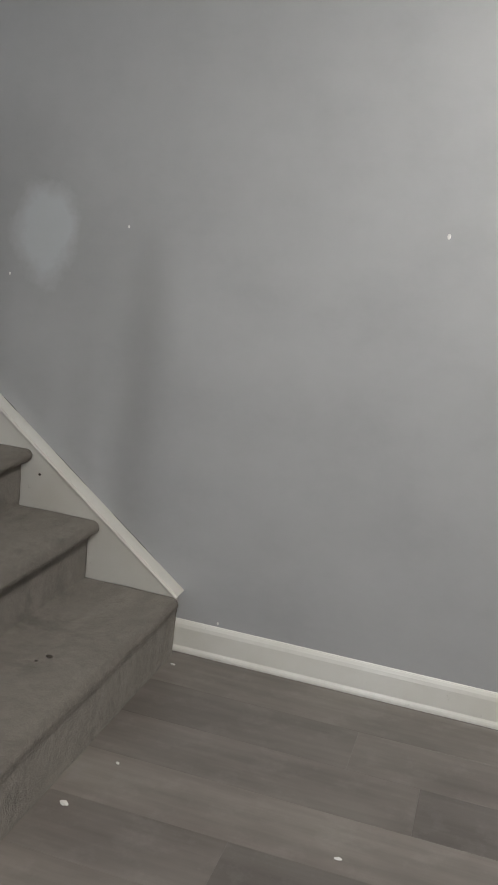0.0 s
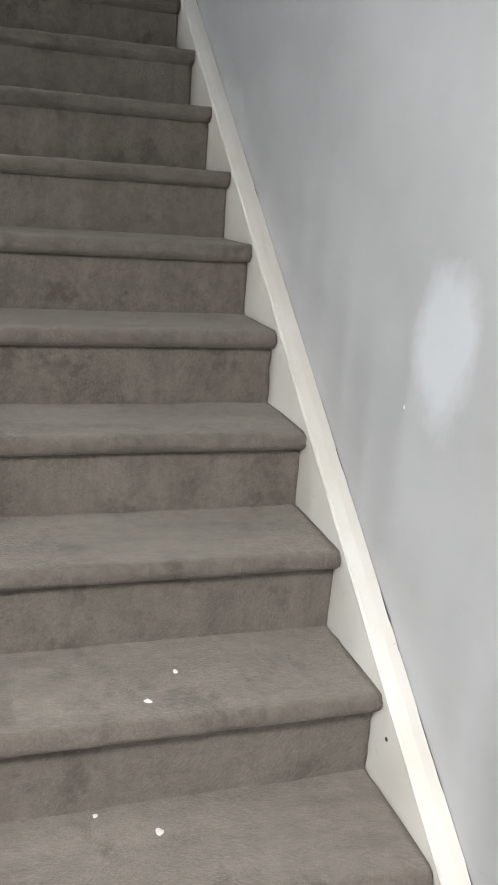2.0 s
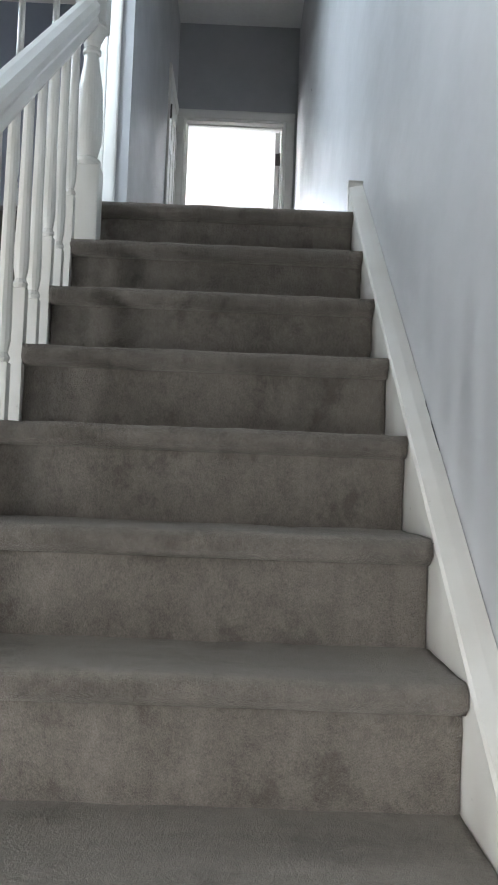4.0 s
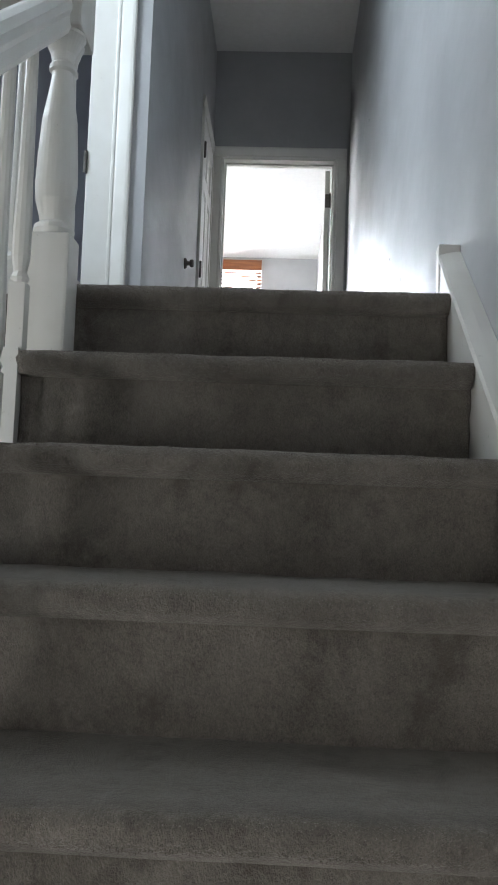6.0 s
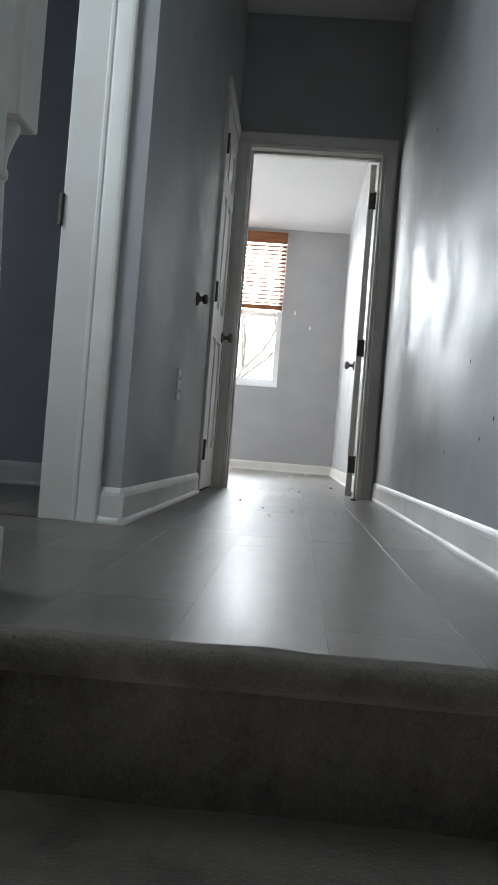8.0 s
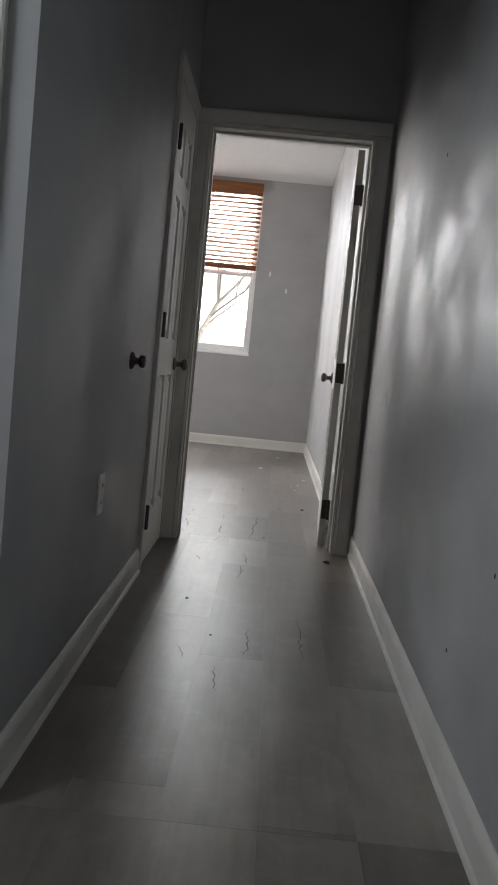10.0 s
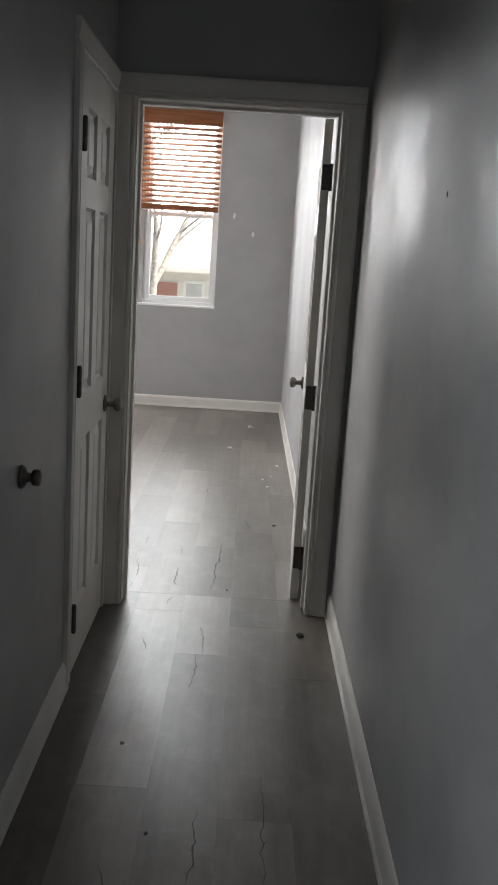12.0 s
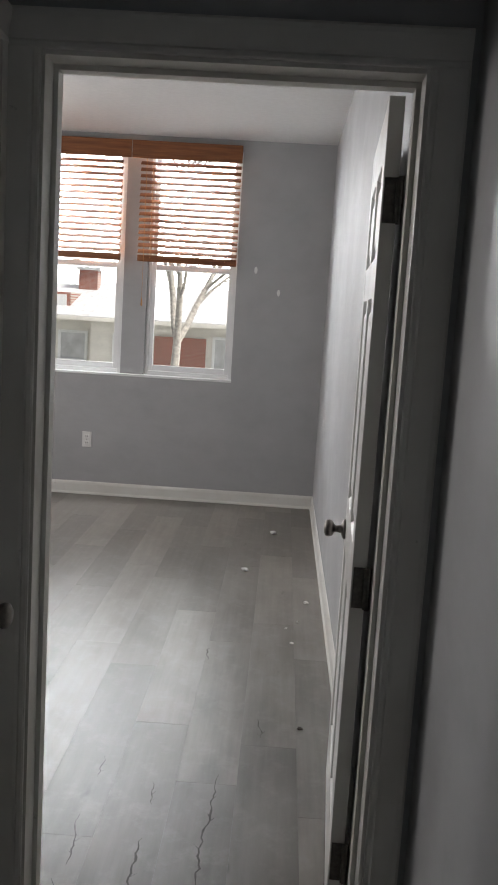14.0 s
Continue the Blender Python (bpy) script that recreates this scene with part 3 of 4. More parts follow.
part("newel_post", newel(-0.884, -0.048, 2.66, 2.945, 3.385, 3.62), TRIM, rail_thing, smooth=False)
part("newel_post", newel(-0.960, 0.30, UP, 2.95, 3.55, 3.78, 0.09, 0.7), TRIM, rail_thing)
part("newel_post", newel(-0.979, -3.08, 0.0, 0.66, 1.02, 1.20), TRIM, rail_thing)
rail = bmesh.new()
extrude_profile(rail, [(-0.030, 0.0), (-0.024, -0.012), (0.024, -0.012), (0.030, 0.0), (0.028, 0.022), (0.034, 0.034), (0.034, 0.050), (0.022, 0.064), (0, 0.068), (-0.022, 0.064), (-0.034, 0.050), (-0.034, 0.034), (-0.028, 0.022)],
                (-0.950, -3.04, nose_line(-3.04) + 0.60), (RX + 0.015, -0.08, nose_line(-0.08) + 0.60), (1, 0, 0), (0, -0.6, 0.8))
part("handrail", rail, TRIM, rail_thing)
guard = boxes((-2.30, -0.985, 0.27, 0.33, 3.66, 3.72), bevel=0.012)
part("handrail", guard, TRIM, rail_thing)


def baluster(x, y, z0, z1):
    L = z1 - z0
    s = 0.0165
    bm = boxes((x - s, x + s, y - s, y + s, z0, z0 + 0.14), bevel=0.002)
    lathe(bm, [(0.013, 0.138), (0.0185, 0.15), (0.013, 0.162), (0.018, 0.19), (0.0185, 0.24), (0.015, 0.35), (0.012, L)], (x, y, z0), 12)
    return bm


for k in range(2, 15):
    for f in (0.06, 0.185):
        y = nosing_y(k) + f
        if -2.98 < y < -0.12:
            x = RX + (y + 0.1) * 0.008
            part("baluster", baluster(x, y, k * RISE - 0.005, nose_line(y) + 0.595), TRIM, rail_thing)
for i in range(10):
    x = -1.08 - 0.12 * i
    part("baluster", baluster(x, 0.30, UP, 3.665), TRIM, rail_thing)

# ---- doorways and doors ----


def casing(parent, legs):
    for start, end, out, up in legs:
        part("casing", extrude_profile(bmesh.new(), CASING_PROFILE, start, end, out, up), TRIM, parent)


def panel_door(name, label, wide, high, thick=0.035):
    """Six-panel door in its own frame: width along x, front at y = 0, foot at z = 0."""
    door = thing(name, label, "door", kind="structure")
    st, mid = 0.105, 0.085
    rows = [(0.0, 0.215), (0.815, 0.975), (1.585, 1.68), (1.895, high)]
    for x in (0, wide - st):
        part("stile", boxes((x, x + st, 0, thick, 0, high), bevel=0.002), DOOR_PAINT, door)
    c = wide / 2
    for a, b in rows:
        part("rail", boxes((st, wide - st, 0.0005, thick - 0.0005, a, b)), DOOR_PAINT, door)
    for (_, a), (b, _) in zip(rows, rows[1:]):
        part("muntin", boxes((c - mid / 2, c + mid / 2, 0.0005, thick - 0.0005, a, b)), DOOR_PAINT, door)
    for (_, a), (b, _) in zip(rows, rows[1:]):
        for x0, x1 in ((st, c - mid / 2), (c + mid / 2, wide - st)):
            pb = bmesh.new()
            for front in (True, False):
                loops = []
                for inset, depth in ((0.0, 0.0006), (0.009, 0.012), (0.020, 0.0135), (0.042, 0.004), (0.046, 0.0035)):
                    d = depth if front else thick - depth
                    loops.append([pb.verts.new(p) for p in ((x0 + inset, d, a + inset), (x1 - inset, d, a + inset), (x1 - inset, d, b - inset), (x0 + inset, d, b - inset))])
                for l0, l1 in zip(loops, loops[1:]):
                    for i in range(4):
                        q = (l0[i], l0[(i + 1) % 4], l1[(i + 1) % 4], l1[i])
                        pb.faces.new(q if front else q[::-1])
                pb.faces.new(loops[-1] if front else loops[-1][::-1])
            part("panel", pb, DOOR_PAINT, door)
    return door


def door_knob(parent, x, z, face, side):
    """Round knob on a rosette, standing out from the face on the given side."""
    bm = bmesh.new()
    lathe(bm, [(a, side * h) for a, h in ((0.032, 0.0), (0.033, 0.004), (0.028, 0.010), (0.014, 0.014), (0.011, 0.030), (0.014, 0.036), (0.024, 0.042), (0.028, 0.052), (0.0265, 0.062), (0.018, 0.068), (0.004, 0.070))], (x, face, z), 24, "y")
    bmesh.ops.recalc_face_normals(bm, faces=bm.faces)
    return part("door_knob", bm, NICKEL, parent, "aged nickel round knob", smooth=True)


# bedroom doorway
doorway = thing("door_frame_bedroom", "white painted bedroom doorway trim with moulded casing", "door frame", kind="structure", at=(0, 0, 0))
casing(doorway, [((-0.893, 4.28, UP), (-0.893, 4.28, 4.9), (0, -1, 0), (-1, 0, 0)),
                 ((-0.096, 4.28, UP), (-0.096, 4.28, 4.9), (0, -1, 0), (1, 0, 0)),
                 ((-0.969, 4.28, 4.9), (-0.018, 4.28, 4.9), (0, -1, 0), (0, 0, 1))])
part("jamb", boxes((-0.902, -0.886, 4.278, 4.423, UP, 4.905), bevel=0.001), TRIM, doorway)
part("jamb", boxes((-0.105, -0.089, 4.278, 4.423, UP, 4.905), bevel=0.001), TRIM, doorway)
part("head_jamb", boxes((-0.886, -0.105, 4.278, 4.423, 4.890, 4.906), bevel=0.001), TRIM, doorway)
part("door_stop", boxes((-0.886, -0.875, 4.345, 4.385, UP, 4.890), (-0.116, -0.105, 4.345, 4.385, UP, 4.890), (-0.875, -0.116, 4.345, 4.385, 4.878, 4.890)), TRIM, doorway)
casing(doorway, [((-0.893, 4.42, UP), (-0.893, 4.42, 4.9), (0, 1, 0), (-1, 0, 0))])

BW = 0.80
bed_door = panel_door("door_bedroom", "white six-panel bedroom door standing wide open", BW, 2.025)
door_knob(bed_door, 0.065, 0.865, 0.0, -1)
part("latch_plate", boxes((-0.001, 0.0005, 0.006, 0.029, 0.835, 0.895)), NICKEL, bed_door)
for z in (0.19, 0.90, 1.80):
    hb = boxes((BW, BW + 0.0015, 0.004, 0.034, z - 0.05, z + 0.05), (BW + 0.001, BW + 0.012, 0.030, 0.036, z - 0.05, z + 0.05))
    lathe(hb, [(0.006, z - 0.053), (0.0065, z - 0.05), (0.0065, z + 0.05), (0.006, z + 0.053)], (BW + 0.006, 0.040, 0), 12)
    part("hinge", hb, BLACK_METAL, bed_door, "dark metal butt hinge")
bed_door.matrix_world = pose(-0.161 + BW * math.sin(radians(3)), 4.436 + BW * math.cos(radians(3)), UP + 0.008, 0, 0, -93)

# closet doorway in the hall wall
closet_frame = thing("door_frame_closet", "white painted closet doorway trim with moulded casing", "door frame", kind="structure")
casing(closet_frame, [((-0.97, 3.560, UP), (-0.97, 3.560, 4.9), (1, 0, 0), (0, -1, 0)),
                      ((-0.97, 3.482, 4.9), (-0.97, 4.261, 4.9), (1, 0, 0), (0, 0, 1))])
part("casing", boxes((-0.97, -0.958, 4.228, 4.262, UP, 4.9), bevel=0.002), TRIM, closet_frame)
part("jamb", boxes((-1.09, -0.967, 3.558, 3.572, UP, 4.905), (-1.09, -0.967, 4.219, 4.232, UP, 4.905), (-1.09, -0.967, 3.572, 4.219, 4.893, 4.905)), TRIM, closet_frame)
closet = panel_door("door_closet", "white six-panel closet door, shut", 0.641, 2.03)
door_knob(closet, 0.585, 0.865, 0.0, -1)
for z in (0.21, 1.03, 1.80):
    hb = boxes((-0.004, 0.016, -0.004, 0.001, z - 0.045, z + 0.045))
    lathe(hb, [(0.005, z - 0.053), (0.0085, z - 0.049), (0.0085, z + 0.049), (0.005, z + 0.053)], (-0.002, -0.010, 0), 12)
    part("hinge", hb, BLACK_METAL, closet, "dark metal butt hinge")
closet.matrix_world = pose(-0.963, 3.575, UP + 0.012, 0, 0, 90)

# side room doorway on the landing
side_frame = thing("door_frame_landing", "white painted doorway trim with a dark hinge on the landing", "door frame", kind="structure")
casing(side_frame, [((-1.108, 1.53, UP), (-1.108, 1.53, 4.9), (0, -1, 0), (1, 0, 0)),
                    ((-1.952, 1.53, UP), (-1.952, 1.53, 4.9), (0, -1, 0), (-1, 0, 0)),
                    ((-2.03, 1.53, 4.9), (-1.03, 1.53, 4.9), (0, -1, 0), (0, 0, 1))])
part("jamb", boxes((-1.205, -1.107, 1.524, 1.66, UP, 4.905), bevel=0.003), TRIM, side_frame)
part("jamb", boxes((-1.965, -1.951, 1.524, 1.66, UP, 4.905), bevel=0.003), TRIM, side_frame)
part("head_jamb", boxes((-1.951, -1.205, 1.524, 1.66, 4.892, 4.905)), TRIM, side_frame)
for z in (3.74, 4.66):
    hb = lathe(boxes((-1.208, -1.200, 1.518, 1.526, z - 0.045, z + 0.045)), [(0.007, z - 0.045), (0.007, z + 0.045)], (-1.209, 1.518, 0), 10)
    part("hinge", hb, BLACK_METAL, side_frame, "dark metal butt hinge")

# ---- bedroom windows and blinds ----


def sash_window(name, x0, x1):
    """White double-hung window: outer frame, fixed upper sash, lower sash, panes, sash lock."""
    w = thing(name, "white vinyl double-hung window with clear panes", "window", group="bedroom windows", kind="structure")
    y0, y1 = 9.515, 9.60
    fr = 0.030
    part("window_frame", boxes((x0, x0 + fr, y0, y1, WZ0, WZ1), (x1 - fr, x1, y0, y1, WZ0, WZ1), (x0 + fr, x1 - fr, y0, y1, WZ0, WZ0 + 0.035), (x0 + fr, x1 - fr, y0, y1, WZ1 - fr, WZ1), bevel=0.003), VINYL, w)
    midz = 4.70
    for nm, a, b, ya, yb in (("lower_sash", WZ0 + 0.036, midz + 0.02, y0 + 0.006, y0 + 0.036), ("upper_sash", midz - 0.02, WZ1 - fr, y0 + 0.040, y0 + 0.070)):
        s0, s1, sw = x0 + fr, x1 - fr, 0.034
        sash = part(nm, boxes((s0, s0 + sw, ya, yb, a, b), (s1 - sw, s1, ya, yb, a, b), (s0 + sw, s1 - sw, ya, yb, a, a + 0.045), (s0 + sw, s1 - sw, ya, yb, b - 0.036, b), bevel=0.003), VINYL, w)
        ym = (ya + yb) / 2
        g = part("pane", boxes((s0 + sw - 0.004, s1 - sw + 0.004, ym - 0.002, ym + 0.002, a + 0.041, b - 0.032)), GLASS, sash)
        g.visible_shadow = False
    part("sash_lock", boxes(((x0 + x1) / 2 - 0.03, (x0 + x1) / 2 + 0.03, y0 - 0.004, y0 + 0.02, midz + 0.02, midz + 0.035), bevel=0.004), VINYL, w)
    return w


sash_window("window_1", -1.475, WX1)
sash_window("window_2", WX0, -1.665)
sill = boxes((WX0 - 0.005, WX1 + 0.005, 9.425, 9.515, WZ0 - 0.016, WZ0 + 0.002), bevel=0.003)
tagged(mesh_object("window_sill", sill, VINYL), "narrow white painted window sill", "window sill", kind="structure")


def wood_blind(name, x0, x1, vx, vx1):
    b = thing(name, "stained wooden slat blind drawn half up the window", "blind", group="bedroom blinds")
    y0 = 9.405
    part("valance", boxes((vx, vx1, y0 - 0.040, y0 - 0.027, 5.508, 5.640), bevel=0.004), BLIND, b)
    part("head_rail", boxes((x0, x1, y0 - 0.020, y0 + 0.035, 5.585, 5.635)), BLIND, b)
    zs = [4.815 + 0.0475 * i for i in range(15)]
    for i, z in enumerate(zs):
        bm = bmesh.new()
        tilt = radians(37)
        prof = []
        for s in (-1, -0.5, 0, 0.5, 1):
            prof.append((s * 0.025, 0.0025 * (1 - s * s)))
        low = [(u, v - 0.0028) for u, v in prof[::-1]]
        extrude_profile(bm, prof + low, (x0, 0, 0), (x1, 0, 0), (0, math.cos(tilt), math.sin(tilt)), (0, -math.sin(tilt), math.cos(tilt)))
        s = part("slat", bm, BLIND, b)
        s.location = (0, y0 + 0.004, z)
    part("bottom_rail", boxes((x0, x1, y0 - 0.022, y0 + 0.030, 4.735, 4.785), bevel=0.005), BLIND, b)
    for x in (x0 + 0.10, x1 - 0.09):
        for dy in (-0.0245, 0.0325):
            part("ladder_cord", lathe(bmesh.new(), [(0.0016, 4.76), (0.0016, 5.59)], (x, y0 + dy, 0), 6), TAPE, b, "tan ladder cord")
    cord = lathe(bmesh.new(), [(0.0014, 4.45), (0.0014, 5.55)], (x0 + 0.05, y0 - 0.03, 0), 6)
    lathe(cord, [(0.003, 4.39), (0.007, 4.40), (0.005, 4.44), (0.002, 4.455)], (x0 + 0.05, y0 - 0.03, 0), 10)
    part("pull_cord", cord, TAPE, b, "tan pull cord with a wooden tassel")
    return b


wood_blind("wooden_blind", -1.545, -0.772, -1.612, -0.766)
wood_blind("wooden_blind", -2.43, -1.683, -2.44, -1.616)

# ---- small fittings ----


def outlet_plate(name, label, m, slots):
    """Wall plate, upright in the local x-z plane, facing -y."""
    p = thing(name, label, "outlet")
    part("plate", boxes((-0.038, 0.038, -0.007, 0.0, -0.062, 0.062), bevel=0.003), PLATE, p)
    if slots:
        for z in (-0.026, 0.026):
            part("receptacle", boxes((-0.017, 0.017, -0.0085, -0.005, z - 0.015, z + 0.015), bevel=0.003), PLATE, p)
            part("slot", boxes((-0.009, -0.006, -0.0092, -0.008, z - 0.006, z + 0.006), (0.006, 0.009, -0.0092, -0.008, z - 0.006, z + 0.006)), SLOT, p)
    sc = lathe(bmesh.new(), [(0.0035, -0.0075), (0.0035, -0.005)], (0, 0, 0), 10, "y")
    part("screw", sc, NICKEL, p)
    p.matrix_world = m
    return p


outlet_plate("wall_outlet", "white plastic outlet plate on the grey bedroom wall", pose(-1.90, 9.435, 3.30), True)
outlet_plate("wall_outlet", "white plastic outlet plate on the grey hall wall", pose(-0.97, 2.52, 3.327, 0, 0, 90), True)

stop = thing("door_bumper", "dark metal knob bumper fixed to the grey hall wall", "door stop")
kb = bmesh.new()
lathe(kb, [(0.030, 0.0), (0.031, 0.004), (0.026, 0.011), (0.013, 0.016), (0.012, 0.028)], (0, 0, 0), 24, "x")
part("rosette", kb, BLACK_METAL, stop, smooth=True)
kb = bmesh.new()
lathe(kb, [(0.012, 0.028), (0.020, 0.031), (0.0215, 0.038), (0.021, 0.048), (0.014, 0.051), (0.003, 0.052)], (0, 0, 0), 24, "x")
part("knob", kb, BLACK_METAL, stop, smooth=True)
stop.location = (-0.97, 2.905, 3.737)


def speck(name, label, mat, x, y, z, r, kind="crumb"):
    bm = bmesh.new()
    bmesh.ops.create_icosphere(bm, subdivisions=2, radius=r)
    for v in bm.verts:
        n = noise.noise(v.co * 180 + Vector((x * 7, y * 7, z)))
        v.co = Vector((v.co.x * (1 + n), v.co.y * (1.3 + n), v.co.z * 0.45))
    ob = mesh_object(name, bm, mat)
    ob.location = (x, y, z + r * 0.3)
    return tagged(ob, label, kind, "litter on the floor")


for x, y, z, sz in ((-0.494, -2.932, 3 * RISE, 0.006), (-0.421, -2.84, 3 * RISE, 0.005), (-0.49, -3.051, 2 * RISE, 0.006), (-0.594, -2.985, 2 * RISE, 0.004),
                    (-0.864, -3.59, 0, 0.008), (-0.111, -3.56, 0, 0.006), (-0.665, -3.631, 0, 0.004), (-0.778, -4.208, 0, 0.006)):
    speck("lint", "scrap of white lint on the floor", LINT, x, y, z, sz, "lint")
for x, y, sz in ((-0.347, 8.54, 0.024), (-0.507, 7.582, 0.020), (-0.257, 6.62, 0.008), (-0.2, 6.72, 0.007), (-0.15, 7.04, 0.014), (-0.23, 6.425, 0.009)):
    speck("paint_flake", "flat white flake lying on the laminate", LINT, x, y, UP, sz, "flake")
for x, y, sz in ((-0.135, 4.05, 0.014), (-0.203, 5.546, 0.010), (-0.721, 3.175, 0.007), (-0.60, 2.75, 0.005), (-0.44, 4.5, 0.006)):
    speck("crumb", "dark crumb of dirt on the laminate", CRUMB, x, y, UP, sz)
speck("crumb", "dark tuft trodden into the taupe carpet", CRUMB, -0.592, -3.386, RISE + 0.002, 0.006)
speck("crumb", "dark tuft trodden into the taupe carpet", CRUMB, -0.628, -3.37, RISE + 0.002, 0.004)


def wall_mark(parent, mat, x, y, z, rad, axis, tall=1.6):
    """A nail hole or chip in the paint, lying on the wall's face."""
    bm = bmesh.new()
    lathe(bm, [(rad, 0.0), (rad * 0.8, 0.0012), (rad * 0.2, 0.0016)], (0, 0, 0), 10, axis)
    for v in bm.verts:
        v.co.z *= tall
        if axis == "x":
            v.co.x = -v.co.x
        else:
            v.co.y = -v.co.y
    bmesh.ops.recalc_face_normals(bm, faces=bm.faces)
    ob = part("paint_chip", bm, mat, parent)
    ob.location = (x, y, z)


east, north = bpy.data.objects["wall_east"], bpy.data.objects["wall_bedroom_north"]
for y, z, rad in ((-3.243, 1.29, 0.003), (-4.174, 1.36, 0.005), (-3.655, 0.115, 0.003), (-2.854, 1.107, 0.003)):
    wall_mark(east, LINT, 0, y, z, rad, "x")
for y, z, rad in ((1.584, 3.398, 0.004), (1.226, 3.219, 0.004), (1.381, 3.171, 0.004), (1.923, 3.135, 0.004), (2.717, 4.478, 0.005)):
    wall_mark(east, CRUMB, 0, y, z, rad, "x")
for x, z, rad in ((-0.617, 4.72, 0.013), (-0.43, 4.555, 0.012)):
    wall_mark(north, PLATE, x, 9.435, z, rad, "y", 2.2)
for y, z in ((-3.029, 0.496), (-3.381, 0.300), (-2.2, 1.10), (-1.2, 1.88)):
    nail = bmesh.new()
    lathe(nail, [(0.0045, 0.0), (0.0045, 0.0012)], (0, 0, 0), 8, "x")
    for v in nail.verts:
        v.co.x = -v.co.x
    ob = part("nail_hole", nail, CRUMB, stairs)
    ob.location = (-0.0472, y, z)

# ---- outside ----
structure("ground", boxes((-400, 400, 9.9, 900, -0.6, -0.1)), GRASS, "pale concrete and dry lawn ground", "ground")


def neighbour(name, x0, x1, y, eave, ridge, wall_mat, label):
    h = thing(name, label, "house", "houses across the street", at=(0, 0, 0))
    part("wall", boxes((x0, x1, y, y + 8, -0.1, eave)), wall_mat, h)
    bm = bmesh.new()
    extrude_profile(bm, [(-0.6, 0.0), (-0.6, 0.15), (4.0, ridge - eave + 0.15), (8.6, 0.15), (8.6, 0.0), (4.0, ridge - eave)], (x0 - 0.4, y, eave), (x1 + 0.4, y, eave), (0, 1, 0))
    part("roof", bm, ROOF_PALE, h)
    part("gutter", boxes((x0 - 0.4, x1 + 0.4, y - 0.72, y - 0.58, eave - 0.02, eave + 0.12)), SIDING, h)
    return h


def house_window(h, x, y, z, w, t, mat=DARK_PANE):
    win = part("window", boxes((x - w / 2 - 0.1, x - w / 2, y - 0.08, y, z, z + t), (x + w / 2, x + w / 2 + 0.1, y - 0.08, y, z, z + t), (x - w / 2 - 0.1, x + w / 2 + 0.1, y - 0.08, y, z + t, z + t + 0.1), (x - w / 2 - 0.1, x + w / 2 + 0.1, y - 0.12, y, z - 0.1, z)), VINYL, h)
    part("pane", boxes((x - w / 2, x + w / 2, y - 0.03, y - 0.005, z, z + t)), mat, win)


HY = 36.0
near_house = neighbour("house", -7.7, 6.0, HY, 3.75, 5.1, SIDING, "cream sided house with pale roof and brick front panel")
part("brick_front", boxes((-5.25, -3.3, HY - 0.12, HY, -0.1, 3.3)), BRICK_RED, near_house)
house_window(near_house, -2.65, HY, 1.6, 0.62, 1.7)
house_window(near_house, -0.6, HY, 1.8, 0.9, 1.4)
house_window(near_house, 2.2, HY, 1.8, 0.9, 1.4)
house_window(near_house, -6.3, HY, 1.8, 0.9, 1.4)
far_house = neighbour("house", -22.0, -7.8, HY + 1.0, 3.75, 5.0, SIDING, "cream sided house with pale roof and red brick chimney")
ch = part("chimney", boxes((-9.2, -8.4, HY + 4.2, HY + 5.0, 4.6, 5.75), bevel=0.02), BRICK_RED, far_house)
part("chimney_cap", boxes((-9.3, -8.3, HY + 4.1, HY + 5.1, 5.75, 5.87)), ROOF_PALE, ch)
dormer = part("dormer", boxes((-9.9, -8.9, HY + 1.6, HY + 4.0, 4.1, 4.75)), BRICK_RED, far_house)
part("pane", boxes((-9.75, -9.05, HY + 1.57, HY + 1.6, 4.2, 4.66)), VINYL, dormer)
for x in (-8.6, -9.9, -11.4, -13.0):
    house_window(far_house, x, HY + 1.0, 2.2, 0.95, 1.0)


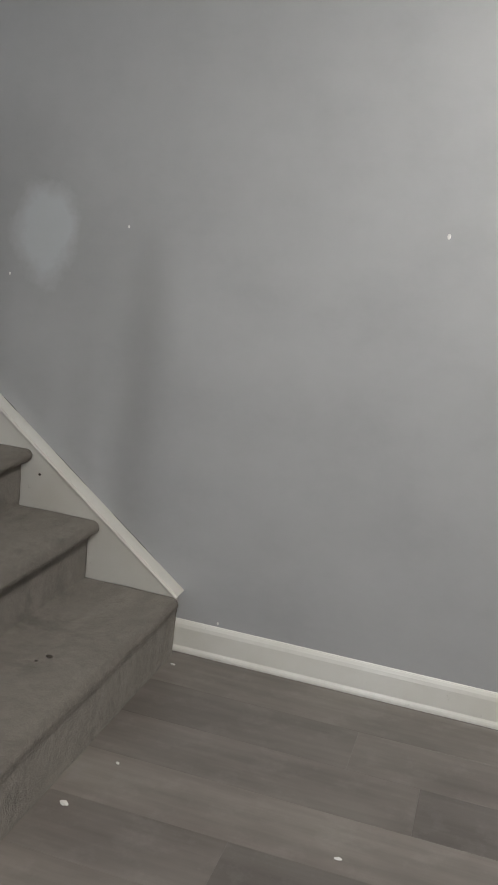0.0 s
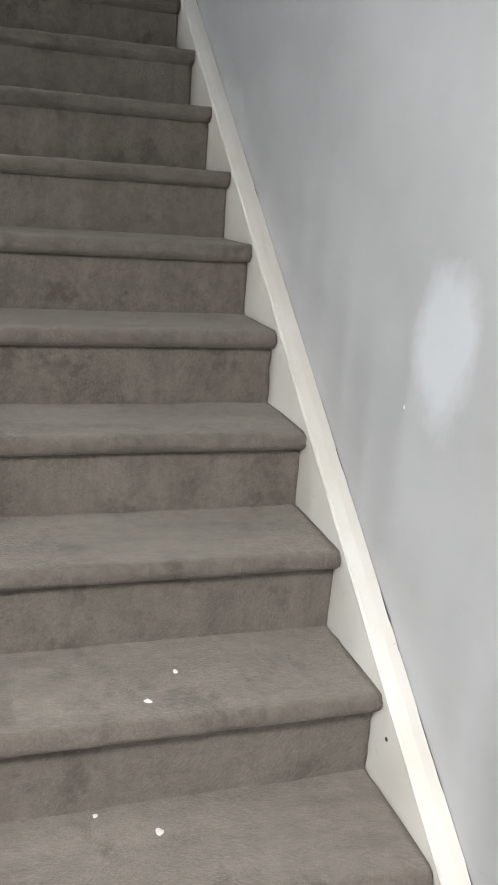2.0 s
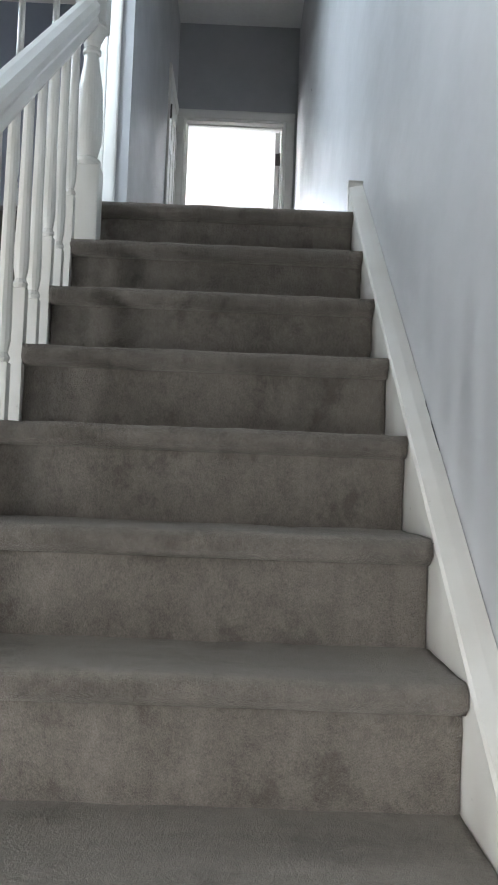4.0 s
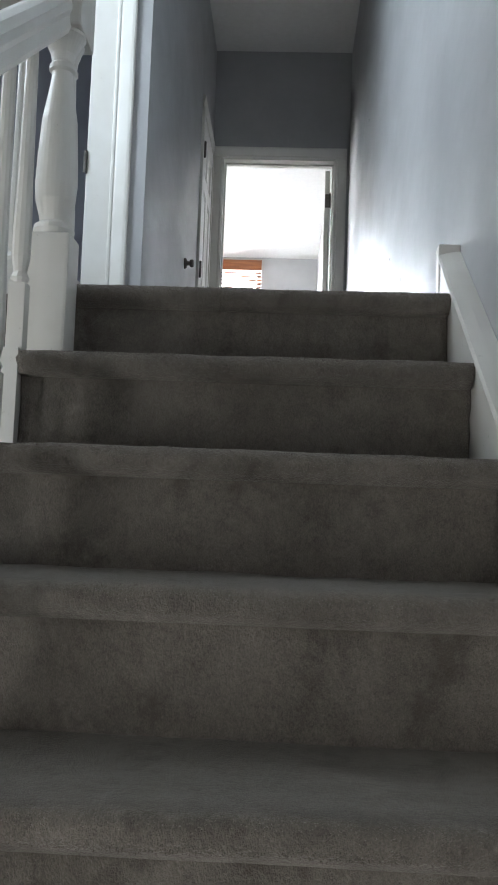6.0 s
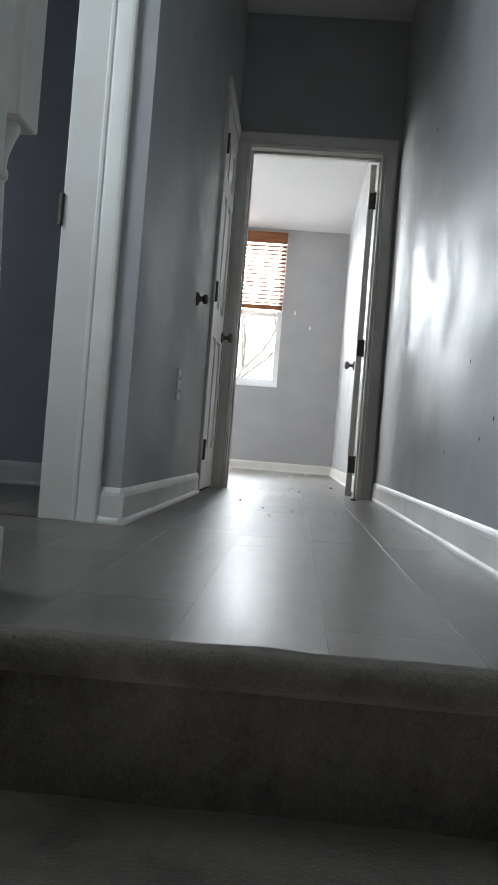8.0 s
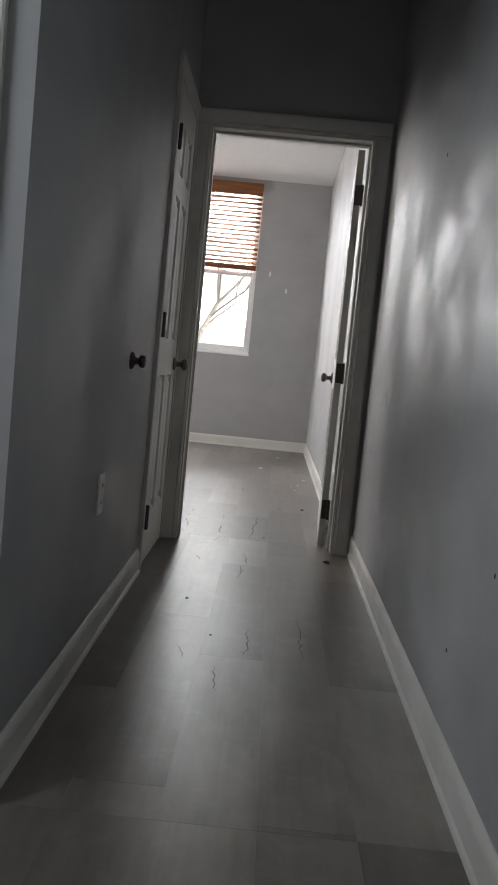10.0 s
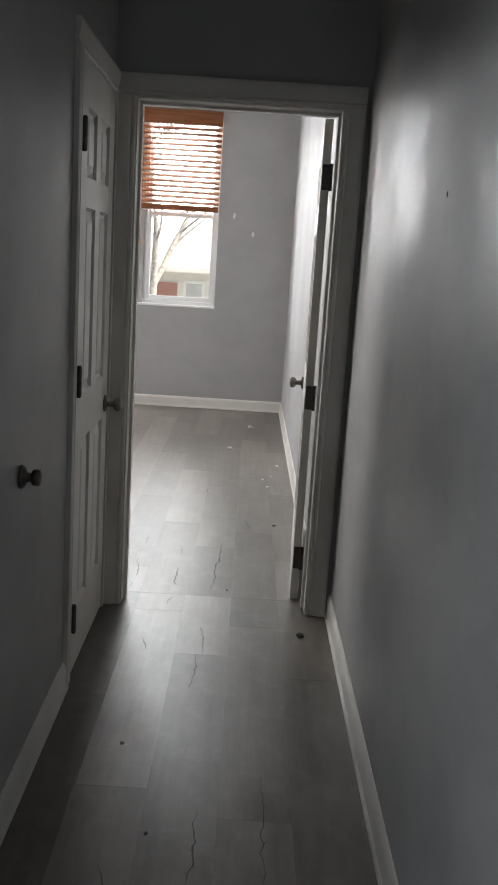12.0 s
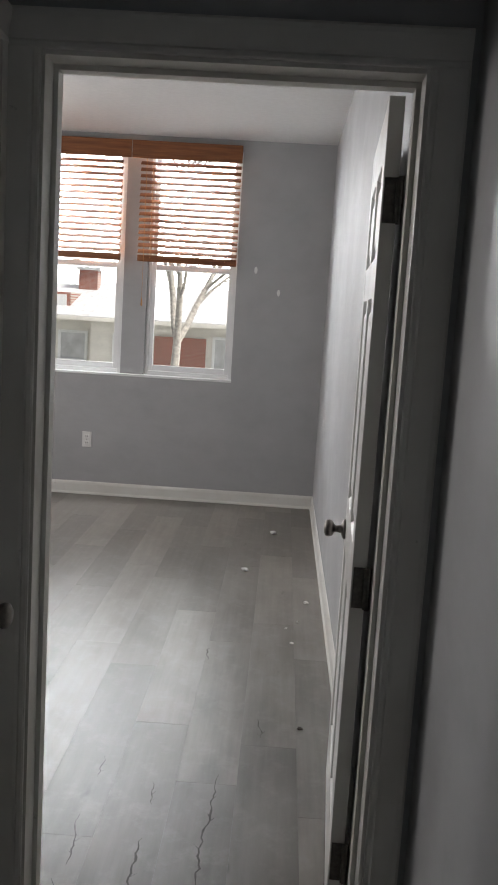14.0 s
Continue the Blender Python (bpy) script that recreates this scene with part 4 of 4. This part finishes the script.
def bare_tree(name, x, y, z, height, seed):
    """Leafless tree: tapered, forking limbs down to fine twigs."""
    rng = random.Random(seed)
    tree = thing(name, "leafless grey street tree with forked limbs", "tree", at=(x, y, z))
    limbs, twigs = bmesh.new(), bmesh.new()

    def limb(bm, a, b, r0, r1, sides):
        d = (b - a).normalized()
        u = d.orthogonal().normalized()
        w = d.cross(u)
        ra = [bm.verts.new(a + (u * math.cos(q) + w * math.sin(q)) * r0) for q in [2 * math.pi * i / sides for i in range(sides)]]
        rb = [bm.verts.new(b + (u * math.cos(q) + w * math.sin(q)) * r1) for q in [2 * math.pi * i / sides for i in range(sides)]]
        for i in range(sides):
            bm.faces.new((ra[i], ra[(i + 1) % sides], rb[(i + 1) % sides], rb[i]))

    def grow(p, d, r, length, level):
        bm = limbs if level < 3 else twigs
        n = 4 if level < 3 else 3
        for i in range(n):
            q = p + d * (length / n)
            limb(bm, p, q, r * (1 - 0.35 * i / n), r * (1 - 0.35 * (i + 1) / n), 8 if level < 3 else 4)
            p = q
            d = (d + Vector((rng.uniform(-1, 1), rng.uniform(-1, 1), rng.uniform(-0.5, 0.8))) * 0.16).normalized()
            if level >= 1 and level < 5 and i > 0 and rng.random() < 0.75:
                s = (d + Vector((rng.uniform(-1, 1), rng.uniform(-1, 1), rng.uniform(-0.3, 0.7))) * 0.85).normalized()
                grow(p, s, r * 0.45, length * 0.6, level + 1)
        if level < 5:
            for _ in range(2 if level else 3):
                s = (d + Vector((rng.uniform(-1, 1), rng.uniform(-1, 1), rng.uniform(-0.1, 0.6))) * (0.7 if level else 0.75)).normalized()
                grow(p, s, r * 0.58, length * (0.70 if level else 0.52), level + 1)

    grow(Vector((0, 0, -0.1)), Vector((0.03, 0, 1)), 0.14, height * 0.46, 0)
    part("trunk", limbs, BARK, tree, smooth=True)
    part("twigs", twigs, BARK, tree)
    return tree


bare_tree("tree", -3.05, 22.0, -0.1, 8.4, 5)
bare_tree("tree", -7.2, 25.0, -0.1, 9.5, 11)

# ---- glowing sheet for the hazy distance beyond the street ----
HAZE, ht, hb_ = material("glowing_hazy_distance")
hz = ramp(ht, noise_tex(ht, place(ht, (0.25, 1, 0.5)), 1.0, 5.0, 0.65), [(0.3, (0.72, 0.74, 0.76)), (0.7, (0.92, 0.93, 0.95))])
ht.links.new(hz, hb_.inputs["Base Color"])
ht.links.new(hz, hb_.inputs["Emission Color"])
# Glow added to whiten the window and its reflections on hall wall and floor.
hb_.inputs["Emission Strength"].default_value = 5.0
structure("backdrop", boxes((-160, 160, 90, 90.5, -0.1, 45.0)), HAZE, "glowing pale sheet standing in for the hazy overcast sky low over the street", "backdrop")

# ---- floor planks ----
PLANK_W, PLANK_L = 0.2005, 1.28
plank_meshes = {}


def plank_mesh(length, width):
    key = (round(length, 3), round(width, 3))
    if key not in plank_meshes:
        bm = boxes((-width / 2, width / 2, -length / 2, length / 2, -0.010, 0.0))
        top = [e for e in bm.edges if all(abs(v.co.z) < 1e-6 for v in e.verts)]
        bmesh.ops.bevel(bm, geom=top, offset=0.0006, segments=1, affect="EDGES")
        me = bpy.data.meshes.new("plank")
        bm.to_mesh(me)
        bm.free()
        me.materials.append(LAMINATE)
        plank_meshes[key] = me
    return plank_meshes[key]


def lay_planks(parent, x0, x1, y0, y1, z, seam, joints):
    col = math.floor((x0 - seam) / PLANK_W)
    while seam + col * PLANK_W < x1 - 1e-6:
        a, b = max(x0, seam + col * PLANK_W), min(x1, seam + (col + 1) * PLANK_W)
        j = joints.get(col, (col * 0.47) % PLANK_L)
        n = math.floor((y0 - j) / PLANK_L)
        while j + n * PLANK_L < y1 - 1e-6:
            c, d = max(y0, j + n * PLANK_L), min(y1, j + (n + 1) * PLANK_L)
            if b - a > 0.004 and d - c > 0.01:
                ob = new("plank", plank_mesh(d - c, b - a))
                ob.location = ((a + b) / 2, (c + d) / 2, z)
                ob.parent = parent
            n += 1
        col += 1


upper_floor = thing("floor_planks_upper", "worn grey oak laminate planks with dark cracks", "floor", kind="structure")
JOINTS = {0: 2.547, -1: 2.95, 1: 2.83, 2: 4.95, -2: 2.2}
lay_planks(upper_floor, -2.30, 0, 0.062, 1.53, UP, -0.62, JOINTS)
lay_planks(upper_floor, -0.97, 0, 1.53, 4.42, UP, -0.62, JOINTS)
lay_planks(upper_floor, -2.9, -1.09, 1.655, 3.0, UP, -0.62, JOINTS)
lay_planks(upper_floor, -3.6, -0.05, 4.42, 9.435, UP, -0.62, JOINTS)
lower_floor = thing("floor_planks_lower", "grey-brown oak laminate planks with dark knots", "floor", kind="structure")
lay_planks(lower_floor, -4.5, 0, -6.3, -3.50, 0.0, -0.425, {0: -4.16, -1: -4.35, 1: -4.75})


# dark cracks in the printed grain of single planks


def crack(parent, x0, y0, x1, y1, wide, seed):
    rng = random.Random(seed)
    n = max(6, int(math.hypot(x1 - x0, y1 - y0) / 0.018))
    bm = bmesh.new()
    rows = []
    off = 0.0
    for i in range(n + 1):
        f = i / n
        off = off * 0.6 + rng.uniform(-0.007, 0.007)
        w = wide * 0.65 * (0.25 + math.sin(math.pi * f)) * rng.uniform(0.5, 1.2) / 2
        x, y = x0 + (x1 - x0) * f + off, y0 + (y1 - y0) * f
        rows.append((bm.verts.new((x - w, y, 0)), bm.verts.new((x + w, y, 0))))
        if i and rng.random() < 0.16:
            s = rng.choice((-1, 1))
            a = bm.verts.new((x + s * rng.uniform(0.008, 0.02), y + rng.uniform(0.01, 0.025), 0))
            bm.faces.new((rows[-1][0], rows[-1][1], a))
    for (a, b), (c, d) in zip(rows, rows[1:]):
        bm.faces.new((a, b, d, c))
    bmesh.ops.recalc_face_normals(bm, faces=bm.faces)
    if bm.faces[0].normal.z < 0:
        bmesh.ops.reverse_faces(bm, faces=bm.faces)
    ob = part("crack", bm, CRACK, parent)
    ob.location = (0, 0, UP + 0.0007)


CRACK = plain("dark_grain_crack", (0.045, 0.038, 0.032), 0.7, 0, 60, 0.3)
for i, row in enumerate(((-0.487, 5.167, -0.512, 4.45, 0.009), (-0.689, 5.092, -0.675, 4.954, 0.005), (-0.685, 4.773, -0.674, 4.516, 0.010), (-0.882, 4.875, -0.868, 4.62, 0.007),
                         (-0.878, 5.244, -0.876, 5.09, 0.005), (-0.892, 4.56, -0.87, 4.47, 0.005), (-0.477, 2.86, -0.479, 2.56, 0.007), (-0.568, 2.46, -0.544, 2.25, 0.007),
                         (-0.53, 3.83, -0.54, 3.55, 0.006), (-0.53, 4.08, -0.515, 3.84, 0.006), (-0.70, 2.62, -0.67, 2.5, 0.005), (-0.76, 3.95, -0.73, 3.84, 0.006),
                         (-0.678, 4.40, -0.69, 4.30, 0.005), (-0.30, 3.05, -0.30, 2.55, 0.004), (-0.36, 5.6, -0.35, 5.45, 0.005), (-0.62, 6.3, -0.61, 6.15, 0.006))):
    crack(upper_floor, *row, seed=i)
